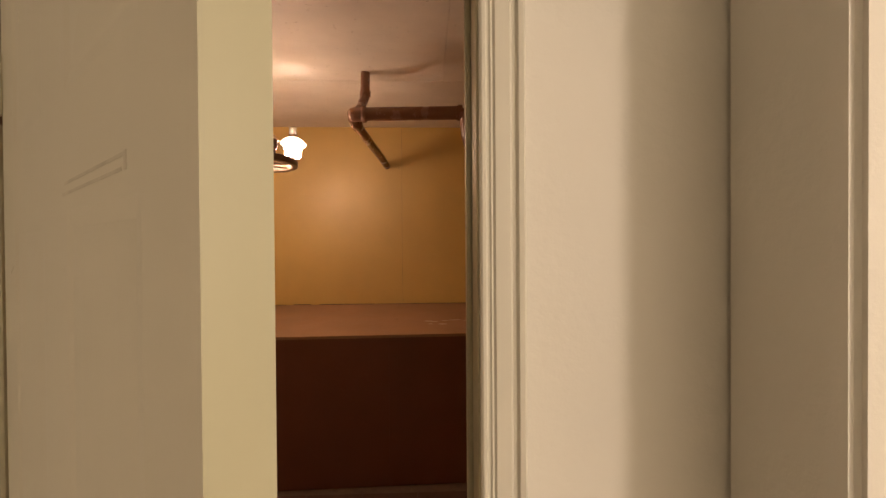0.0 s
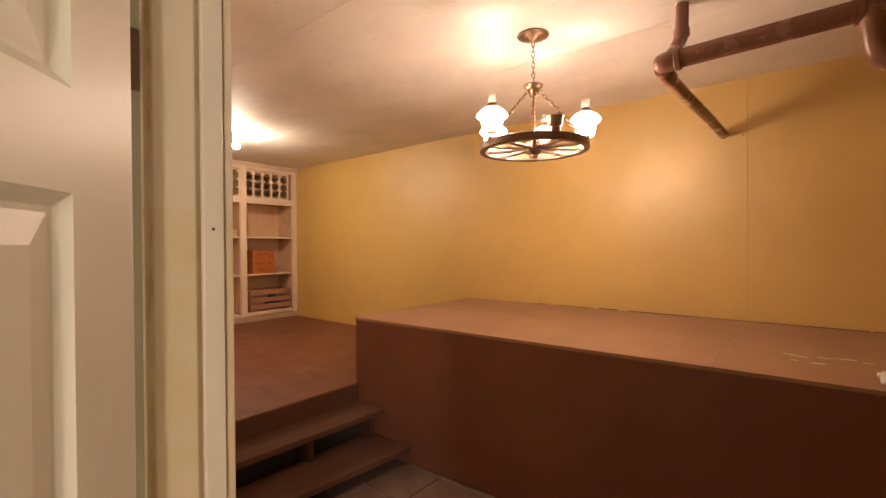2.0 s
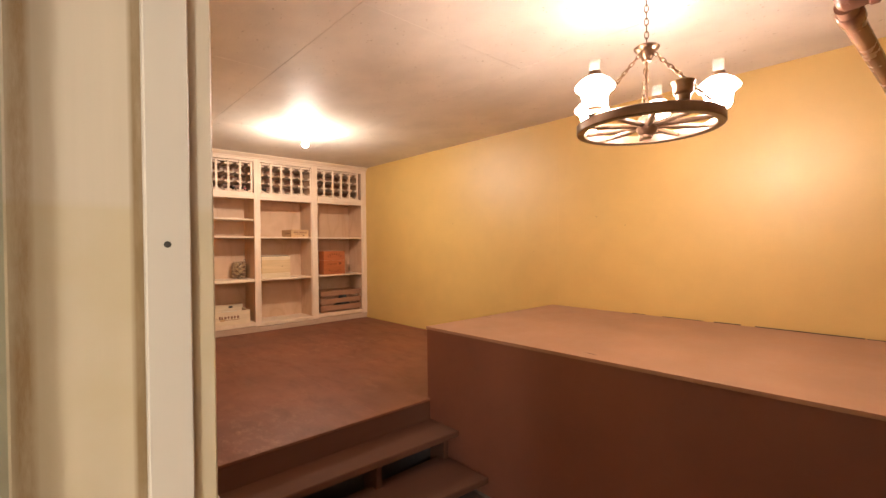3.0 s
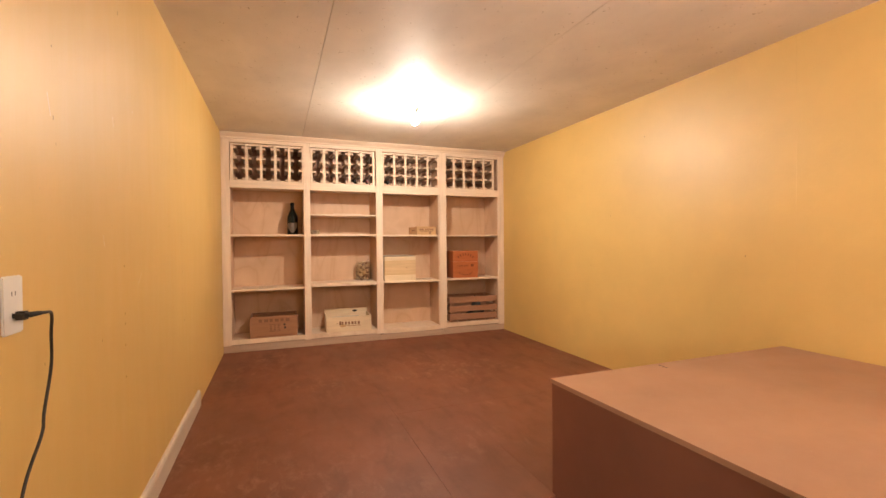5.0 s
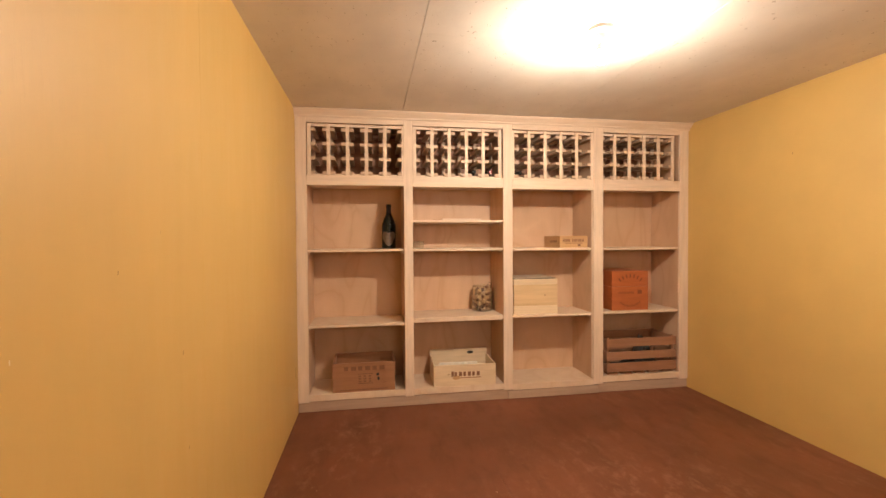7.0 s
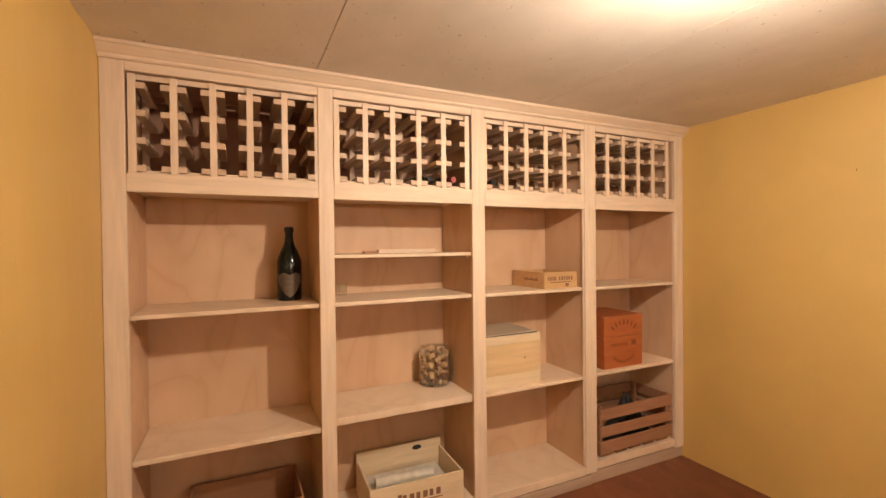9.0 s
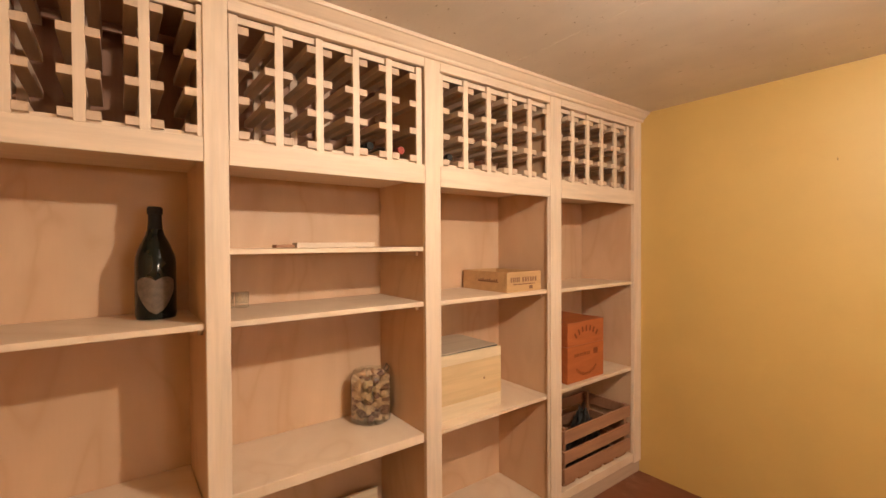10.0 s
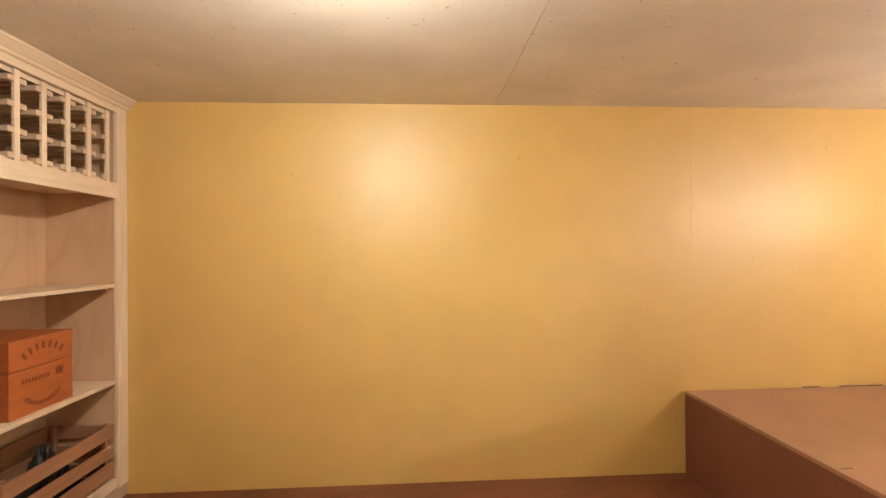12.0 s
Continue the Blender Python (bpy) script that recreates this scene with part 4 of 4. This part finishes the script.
def lying_bottle(y, z, foil, label):
    at = (-5.315, y, z)
    t = Matrix.Rotation(radians(90), 4, "Y")
    ob = empty("wine_bottle", at, label, "bottle", "bottles in the racks")
    h, r = 0.300, 0.037
    part("bottle_body", lathe(bottle_profile(h, r) + [(r * 0.31, h * 0.97), (0, h * 0.97)], at, 24, turn=t), bottle_glass, ob, smooth=50)
    part("foil", lathe([(r * 0.36, h * 0.83), (r * 0.34, h * 0.93), (r * 0.40, h * 0.94), (r * 0.40, h * 0.985), (r * 0.36, h), (0, h)], at, 20, turn=t), foil, ob, smooth=50)


def slot(bay, col, row):
    pitch = RACK_PITCH[bay]
    y = BAYS[bay][0] + RACK_START[bay] + 0.010 + (col + 0.5) * pitch
    return y, (1.692, 1.793, 1.894)[row] + 0.0115 + 0.017


lying_bottle(*slot(1, 4, 0), foil_red, "dark wine bottle with a red foil lying in the rack")
lying_bottle(*slot(1, 3, 0), foil_black, "dark wine bottle with a black foil lying in the rack")
lying_bottle(*slot(2, 0, 0), foil_black, "dark wine bottle with a black foil lying in the rack")


# ---- boxes and crates ----
def bars(parent, x, y0, y1, z0, z1, spec, mat):
    """Illegible or brand print: plain bars on a face that looks along +x; rows of (u0, u1, v0, v1)."""
    for u0, u1, v0, v1 in spec:
        part("print_mark", box(x, x + 0.0012, y0 + (y1 - y0) * u0, y0 + (y1 - y0) * u1, z0 + (z1 - z0) * v0, z0 + (z1 - z0) * v1), mat, parent)


def letters(n, u0, u1, v0, v1, fill=0.62):
    """A row of plain bars, one for each character of a brand name."""
    step = (u1 - u0) / n
    return [(u0 + i * step, u0 + i * step + step * fill * (0.82 + 0.18 * (i % 2)), v0, v1) for i in range(n)]


def open_box(name, x0, x1, y0, y1, z, h, mat, label, th=0.010, back=0.0, turn=0.0):
    """An open wooden box; its front looks along +x."""
    at = ((x0 + x1) / 2, (y0 + y1) / 2, z)
    ob = empty(name, at, label, "wooden box")
    side = lambda nm, *b: part(nm, turned(box(*b, bevel=0.0012), at, turn), mat, ob)
    side("front_board", x1 - th, x1, y0, y1, z, z + h)
    side("back_board", x0, x0 + th, y0, y1, z, z + h + back)
    side("side_board", x0 + th + 0.0005, x1 - th - 0.0005, y0, y0 + th, z, z + h)
    side("side_board", x0 + th + 0.0005, x1 - th - 0.0005, y1 - th, y1, z, z + h)
    side("base_board", x0 + th + 0.0005, x1 - th - 0.0005, y0 + th + 0.0005, y1 - th - 0.0005, z + 0.001, z + th)
    return ob, at


torres, at = open_box("wine_crate", -5.31, -5.002, 1.334, 1.780, 0.1225, 0.208, crate_tan, "open tan wooden wine crate with dark printed front")
bars(torres, -5.002, 1.334, 1.780, 0.1225, 0.3305, letters(6, 0.18, 0.86, 0.74, 0.88, 0.72) + [(0.40, 0.64, 0.60, 0.63), (0.40, 0.64, 0.27, 0.30), (0.12, 0.88, 0.06, 0.09), (0.80, 0.86, 0.28, 0.30)] + [(0.41 + 0.08 * i, 0.41 + 0.08 * i + 0.045, 0.33 + 0.09 * k, 0.38 + 0.09 * k) for i in range(3) for k in range(3)], print_dark)
for y, z, ry, rz in ((1.655, 0.243, 0.011, 0.011), (1.660, 0.212, 0.009, 0.013)):
    part("knot_hole", lathe([(0, 0), (1, 0), (0.9, 0.0012), (0, 0.0012)], (-5.002, y, z), 14, turn=Matrix.Rotation(radians(90), 4, "Y") @ Matrix.Diagonal((rz, ry, 1, 1))), black_film, torres, "dark burnt brand mark")

eguren, at = open_box("wine_crate", -5.30, -4.992, 2.070, 2.540, 0.1225, 0.158, crate_pale, "open pale pine wine crate with dark printed name and paper inside", back=0.045, turn=-2.0)
for b in letters(6, 0.33, 0.76, 0.46, 0.66, 0.68) + [(0.22, 0.25, 0.55, 0.58), (0.28, 0.32, 0.45, 0.70)]:
    y0, z0 = 2.070, 0.1225
    part("print_mark", turned(box(-4.992, -4.991, y0 + 0.47 * b[0], y0 + 0.47 * b[1], z0 + 0.158 * b[2], z0 + 0.158 * b[3]), at, -2.0), print_dark, eguren)
part("print_mark", turned(box(-4.992, -4.9913, 2.070 + 0.47 * 0.30, 2.070 + 0.47 * 0.76, 0.1225 + 0.158 * 0.36, 0.1225 + 0.158 * 0.40), at, -2.0), crate_tan, eguren)
burn = bmesh.new()
r = random.Random(8)
ring = [burn.verts.new((-4.9918, 2.070 + 0.47 * 0.335 + (0.052 if math.cos(a) > 0 else 0.016) * math.cos(a) * r.uniform(0.7, 1.0), 0.186 + 0.019 * math.sin(a) * r.uniform(0.7, 1.0))) for a in (2 * math.pi * k / 18 for k in range(18))]
solid = bmesh.ops.extrude_face_region(burn, geom=[burn.faces.new(ring)])
bmesh.ops.translate(burn, verts=[v for v in solid["geom"] if isinstance(v, bmesh.types.BMVert)], vec=(0.0006, 0, 0))
part("scorch", turned(burn, at, -2.0), crate_honey, eguren, "brown scorch mark on the front")
part("hand_hole", turned(lathe([(0, 0), (0.018, 0), (0.018, 0.002), (0, 0.002)], (-5.2905, 2.40, 0.295), 20, turn=Matrix.Rotation(radians(90), 4, "Y") @ Matrix.Diagonal((0.7, 1.5, 1, 1))), at, -2.0), black_film, eguren, "dark finger hole in the back board")
whole("paper_roll", turned(tube([(-5.13, 2.13, 0.235), (-5.10, 2.42, 0.245)], 0.028, 16), at, -2.0), paper, "rolled white paper lying in the pine crate", "paper roll", at=(-5.12, 2.28, 0.21), smooth=50)
whole("paper_stack", turned(box(-5.27, -5.03, 2.10, 2.50, 0.1325, 0.2065, 0.003), at, -2.0), paper, "stack of pale papers in the pine crate", "papers", at=(-5.15, 2.30, 0.133))

simi, at = open_box("small_wine_box", -5.328, -5.018, 3.066, 3.296, 1.1455, 0.092, crate_honey, "small honey-coloured wooden wine box with dark printed front")
bars(simi, -5.018, 3.066, 3.296, 1.1455, 1.2375, letters(5, 0.10, 0.38, 0.50, 0.74, 0.66) + letters(6, 0.44, 0.88, 0.50, 0.74, 0.66) + [(0.18, 0.80, 0.36, 0.41), (0.64, 0.74, 0.12, 0.30)], print_dark)
part("side_print", box(-5.215, -5.075, 3.0648, 3.066, 1.188, 1.194), print_dark, simi)
for k in range(9):
    part("side_print", box(-5.212 + k * 0.0155, -5.204 + k * 0.0155, 3.0648, 3.066, 1.1945, 1.1985 + 0.003 * (k % 3)), print_dark, simi)

pale = empty("wooden_box", (-5.19, 2.88, 0.6325), "pale pine wine box with a loose lid, natural finish", "wooden box")
part("box_body", box(-5.330, -5.052, 2.700, 3.060, 0.6325, 0.695, 0.0012), crate_pale, pale)
part("board", box(-5.330, -5.0515, 2.700, 3.060, 0.6955, 0.860, 0.0012), crate_board, pale, "honey pine board with a knot")
part("board", box(-5.330, -5.052, 2.700, 3.060, 0.8605, 0.903, 0.0012), crate_pale, pale)
# solid black block gives the gap below the lid its shade
part("lid_gap", box(-5.320, -5.064, 2.712, 3.048, 0.9031, 0.9085), black_film, pale, "black filler for the shade in the gap under the lid")
lid = box(-5.335, -5.054, 2.692, 3.034, 0.9090, 0.9130, 0.0008)
bmesh.ops.rotate(lid, verts=lid.verts, cent=(-5.2, 2.692, 0.9090), matrix=Matrix.Rotation(radians(0.35), 3, "X"))
part("lid", lid, lid_ply, pale, "thin loose plywood lid")
part("knot", lathe([(0, 0), (0.005, 0), (0.005, 0.0012), (0, 0.0012)], (-5.0515, 2.955, 0.775), 10, turn=Matrix.Rotation(radians(90), 4, "Y")), print_dark, pale)

ruf = empty("hinged_wine_box", (-5.17, 3.66, 0.6385), "reddish stained wooden wine box with hinged lid and dark print", "wooden box")
part("box_body", box(-5.325, -5.022, 3.506, 3.824, 0.6385, 0.8285, 0.002), crate_red, ruf)
part("lid", box(-5.325, -5.0215, 3.506, 3.824, 0.8305, 0.9545, 0.002), crate_red, ruf)
part("clasp", box(-5.19, -5.16, 3.502, 3.5065, 0.80, 0.85, 0.001), dull_steel, ruf, "small metal clasp")


def arc_print(u, v, r, a0, a1, n, h, w):
    for i in range(n):
        a = radians(a0 + (a1 - a0) * i / (n - 1))
        yc, zc = 3.506 + 0.318 * u + r * math.sin(a), 0.6385 + 0.316 * v + r * math.cos(a)
        b = box(-5.0215, -5.0200, yc - w / 2, yc + w / 2, zc - h / 2, zc + h / 2)
        bmesh.ops.rotate(b, verts=b.verts, cent=(-5.02, yc, zc), matrix=Matrix.Rotation(-a if a1 > a0 else -a + math.pi, 3, "X"))
        part("print_mark", b, print_red, ruf)


arc_print(0.50, 0.40, 0.150, -38, 38, 7, 0.030, 0.012)
bars(ruf, -5.022, 3.506, 3.824, 0.6385, 0.9545, letters(9, 0.18, 0.62, 0.42, 0.475, 0.6) + [(0.70, 0.82, 0.41, 0.51)], print_red)
arc_print(0.50, 0.50, 0.125, 222, 138, 15, 0.016, 0.006)

# slatted crate with black film inside
crate = empty("slatted_crate", (-5.16, 3.755, 0.1265), "weathered brown slatted crate with black plastic inside", "crate")
for x in (-5.310, -5.006):
    for i, z in enumerate((0.150, 0.248, 0.350)):
        b = box(x - 0.006, x + 0.006, 3.452, 4.062, z, z + (0.072, 0.062, 0.066)[i], 0.0015)
        part("slat", b, crate_grey, crate)
for y in (3.452, 4.050):
    for z in (0.150, 0.248, 0.350):
        part("end_slat", box(-5.302, -5.013, y, y + 0.012, z, z + 0.064, 0.0015), crate_grey, crate)
    for x in (-5.290, -5.040):
        part("corner_post", box(x, x + 0.022, y + (0.0125 if y < 3.7 else -0.0225), y + (0.0345 if y < 3.7 else -0.0005), 0.1268, 0.425, 0.0015), crate_grey, crate)
for k in range(5):
    part("base_slat", box(-5.300, -5.015, 3.475 + 0.118 * k, 3.475 + 0.118 * k + 0.085, 0.1266, 0.138, 0.001), crate_grey, crate)
bm = bmesh.new()
bmesh.ops.create_grid(bm, x_segments=30, y_segments=44, size=0.5)
for v in bm.verts:
    p = v.co.copy()
    lump = math.exp(-((p.y - 0.22) / 0.13) ** 2 - ((p.x + 0.1) / 0.42) ** 2)
    crease = 0.55 * abs(noise.noise(p * 9)) + 0.3 * abs(noise.noise(p * 23))
    v.co = Vector((-5.158 + p.x * 0.25, 3.757 + p.y * 0.53, 0.142 + 0.05 * crease + 0.25 * lump * (0.75 + crease)))
bmesh.ops.solidify(bm, geom=bm.faces[:], thickness=0.002)
whole("plastic_bag", bm, black_film, "crumpled black plastic bag stuffed in the slatted crate", "plastic bag", at=(-5.158, 3.757, 0.14), smooth=40)

# ---- small things on the shelves ----
whole("wood_strip", box(-5.200, -5.150, 2.165, 2.470, 1.3595, 1.3775, 0.001), wood_y, "pale wooden strip lying on the shelf", "wood strip", at=(-5.175, 2.32, 1.3595))
whole("wood_offcut", turned(box(-5.200, -5.160, 2.095, 2.160, 1.3595, 1.3705, 0.001), (-5.18, 2.13, 1.36), 4), crate_tan, "short brown wood offcut on the shelf", "wood strip", at=(-5.18, 2.13, 1.3595))
for i, (x, y) in enumerate(((-5.285, 1.962), (-5.275, 2.010))):
    whole("shot_glass", lathe([(0, 0.0), (0.020, 0.0), (0.0225, 0.002), (0.0225, 0.010), (0.0215, 0.013), (0.023, 0.020), (0.0225, 0.030), (0.0235, 0.040), (0.0245, 0.055), (0.022, 0.055), (0.0205, 0.018), (0, 0.016)], (x, y, 1.1495), 20), thick_glass, "small clear glass tumbler on the shelf", "glass", "small glasses on the shelf", at=(x, y, 1.1505), smooth=40)

JX, JY, JZ = -5.250, 2.500, 0.6405
jar = empty("glass_jar", (JX, JY, JZ), "large clear glass jar without lid beside its wire bail", "jar")
part("jar_glass", lathe([(0, 0.0), (0.074, 0.0), (0.082, 0.006), (0.083, 0.02), (0.083, 0.175), (0.076, 0.190), (0.072, 0.196), (0.074, 0.204), (0.0715, 0.205), (0.0695, 0.196), (0.0735, 0.188), (0.0805, 0.174), (0.0805, 0.020), (0.076, 0.009), (0, 0.008)], (JX, JY, JZ), 40), clear_glass, jar, smooth=40)
part("wire_bail", tube([(JX + 0.01, JY + 0.074, JZ + 0.190), (JX + 0.03, JY + 0.07, JZ + 0.215), (JX + 0.045, JY + 0.05, JZ + 0.235), (JX + 0.055, JY + 0.03, JZ + 0.215), (JX + 0.05, JY + 0.052, JZ + 0.196)], 0.0016, 6), screw_dark, jar, "thin wire clasp", smooth=60)
rng = random.Random(11)
cork_mesh = as_mesh("cork", lathe([(0, -0.021), (0.0105, -0.021), (0.0115, -0.019), (0.0112, 0), (0.0118, 0.019), (0.0105, 0.021), (0, 0.021)], n=10), cork, 40)
cork_mesh2 = cork_mesh.copy()
cork_mesh2.materials[0] = cork_dark
for layer in range(11):
    n = 12 if layer < 10 else 6
    for k in range(n):
        rr = (0.058 if k < 9 else 0.026) * (1 if layer < 10 else 0.6)
        a = 2 * math.pi * (k if k < 9 else k * 3) / 9 + layer * 0.7 + rng.uniform(-0.2, 0.2)
        c = new("cork", cork_mesh if rng.random() < 0.68 else cork_mesh2)
        c.location = (JX + rr * math.cos(a), JY + rr * math.sin(a), JZ + 0.022 + layer * 0.0165 + rng.uniform(-0.003, 0.003))
        c.rotation_euler = (rng.uniform(0.6, 1.9), rng.uniform(-0.4, 0.4), a + math.pi / 2 + rng.uniform(-0.9, 0.9))
        tagged(c, "used wine cork in the glass jar", "cork", "corks in the jar")

# ---- wall fittings ----
OX, OZ = -1.435, 0.937
outlet = empty("wall_outlet", (OX, YL, OZ), "white duplex wall outlet with a black plug in it", "outlet")
part("cover_plate", box(OX - 0.036, OX + 0.036, YL + 0.0004, YL + 0.006, OZ - 0.058, OZ + 0.058, 0.003, seg=2), white_plastic, outlet)
for z in (OZ + 0.021, OZ - 0.021):
    part("socket", lathe([(0, 0.0062), (0.0165, 0.0062), (0.0168, 0.0045), (0.0168, 0.001)], (OX, YL, z), 24, turn=Matrix.Rotation(radians(-90), 4, "X")), white_plastic, outlet, smooth=40)
    for dx in (-0.006, 0.006):
        part("slot", box(OX + dx - 0.001, OX + dx + 0.001, YL + 0.0062, YL + 0.0066, z - 0.003, z + 0.006), black_rubber, outlet)
cord = empty("power_cord", (OX, YL, OZ), "black power cord plugged in and hanging down the wall", "cord")
part("plug", box(OX - 0.011, OX + 0.011, YL + 0.007, YL + 0.030, OZ - 0.030, OZ - 0.013, 0.004, seg=2), black_rubber, cord)
path = [(OX, YL + 0.03, OZ - 0.021), (OX - 0.012, YL + 0.05, OZ - 0.019), (OX - 0.045, YL + 0.048, OZ - 0.027), (OX - 0.075, YL + 0.035, OZ - 0.075), (OX - 0.085, YL + 0.03, 0.79), (OX - 0.055, YL + 0.028, 0.70), (OX - 0.045, YL + 0.028, 0.66), (OX + 0.015, YL + 0.028, 0.60), (OX + 0.07, YL + 0.03, 0.53), (OX + 0.16, YL + 0.02, 0.40), (OX + 0.27, YL + 0.018, 0.26), (OX + 0.36, YL + 0.010, 0.16), (XJOG + 0.03, YL - 0.01, 0.10), (XJOG + 0.06, YL - 0.04, 0.06)]
fine = []
for i in range(len(path) - 1):
    p = [Vector(path[max(0, min(len(path) - 1, i + k))]) for k in (-1, 0, 1, 2)]
    for s in range(5):
        t = s / 5
        fine.append(0.5 * ((2 * p[1]) + (p[2] - p[0]) * t + (2 * p[0] - 5 * p[1] + 4 * p[2] - p[3]) * t * t + (3 * p[1] - p[0] - 3 * p[2] + p[3]) * t ** 3))
fine.append(Vector(path[-1]))
part("strain_relief", tube(fine[:5], [0.0066, 0.006, 0.0054, 0.0048, 0.0042], 10), black_rubber, cord, smooth=60)
part("cable", tube(fine, 0.0031, 8), black_rubber, cord, smooth=60)

# slotted white appliance in the niche beside the door
DX0, DX1, DY0, DY1, DZ = -1.035, -0.74, 0.895, 1.105, 0.405
dehum = empty("dehumidifier", ((DX0 + DX1) / 2, (DY0 + DY1) / 2, ZT), "white plastic dehumidifier with a slotted top, on the tiles", "dehumidifier")
part("body", box(DX0, DX1, DY0, DY1, ZT + 0.002, DZ, 0.035, seg=4), white_plastic, dehum, smooth=50)
part("grille_well", box(DX0 + 0.045, DX1 - 0.045, DY0 + 0.04, DY1 - 0.04, DZ - 0.004, DZ + 0.0008), black_film, dehum)
for k in range(8):
    x = DX0 + 0.052 + k * 0.0255
    part("grille_slat", box(x, x + 0.010, DY0 + 0.04, DY1 - 0.04, DZ + 0.001, DZ + 0.006, 0.001), white_plastic, dehum)

# ---- floor tiles ----
TILE = 0.33
tile_shapes = {}
for i in range(-5, 9):
    for j in range(0, 6):
        x0, y0 = -0.73 + (i - 1) * TILE, 0.74 + 0.27 + (j - 1) * TILE
        x1, y1 = min(x0 + TILE, XE), min(y0 + TILE, YBOX + 0.02)
        x0, y0 = max(x0, -1.88), max(y0, YD1 - 0.1)
        if x1 - x0 < 0.03 or y1 - y0 < 0.03:
            continue
        key = (round(x1 - x0, 3), round(y1 - y0, 3))
        if key not in tile_shapes:
            tile_shapes[key] = as_mesh("tile", box(0.003, key[0] - 0.003, 0.003, key[1] - 0.003, -0.006, 0, 0.0015), tile_stone)
        ob = new("tile", tile_shapes[key])
        ob.parent = floor_lower
        ob.location = (x0, y0, ZT)

# ---- nicks in the paint ----
nick = plain("bare_nick", (0.30, 0.19, 0.08), 0.8)
filled_nail = plain("filled_nail", (0.47, 0.31, 0.11), 0.6)
pale_nick = plain("pale_scratch", (0.78, 0.66, 0.45), 0.6)
rng = random.Random(23)
for k in range(16):
    x, z = rng.uniform(-3.2, -1.2), rng.uniform(0.5, 1.95)
    w, t = rng.uniform(0.0015, 0.003), rng.uniform(0.004, 0.014)
    part("nick", box(x, x + w, YL + 0.0001, YL + 0.0005, z, z + t), nick if k % 4 else pale_nick, wall_south, "small nick in the paint")
for k in range(10):
    x, z = rng.uniform(-4.2, -0.2), rng.uniform(0.75, 1.95)
    w, t = rng.uniform(0.002, 0.004), rng.uniform(0.004, 0.012)
    part("nick", box(x, x + w, YR - 0.0005, YR - 0.0001, z, z + t), nick, wall_north, "small nick in the paint")
for z in (0.982, 0.817, 0.782, 0.708, 0.598):
    part("nail_pop", lathe([(0, 0.0012), (0.0035, 0.0009), (0.0045, 0)], (-2.128, YL + 0.0002, z), 10, turn=Matrix.Rotation(radians(-90), 4, "X")), filled_nail, wall_south, "filled nail head")
part("chip", box(-4.911, -4.899, YL + 0.0002, YL + 0.0007, 0.27, 0.35, 0.0002), nick, wall_south, "chipped paint beside the shelving")
for x0, z0, dx, dz in ((-2.291, 0.904, -0.042, 0.044), (-1.62, 1.36, 0.014, 0.05), (-2.05, 1.44, 0.01, 0.03), (-1.95, 1.05, 0.012, 0.035)):
    s = box(x0, x0 + 0.002, YL + 0.0001, YL + 0.0005, z0, z0 + dz)
    for v in s.verts:
        v.co.x += dx * (v.co.z - z0) / dz
    part("scratch", s, pale_nick, wall_south, "pale slanting scratch")
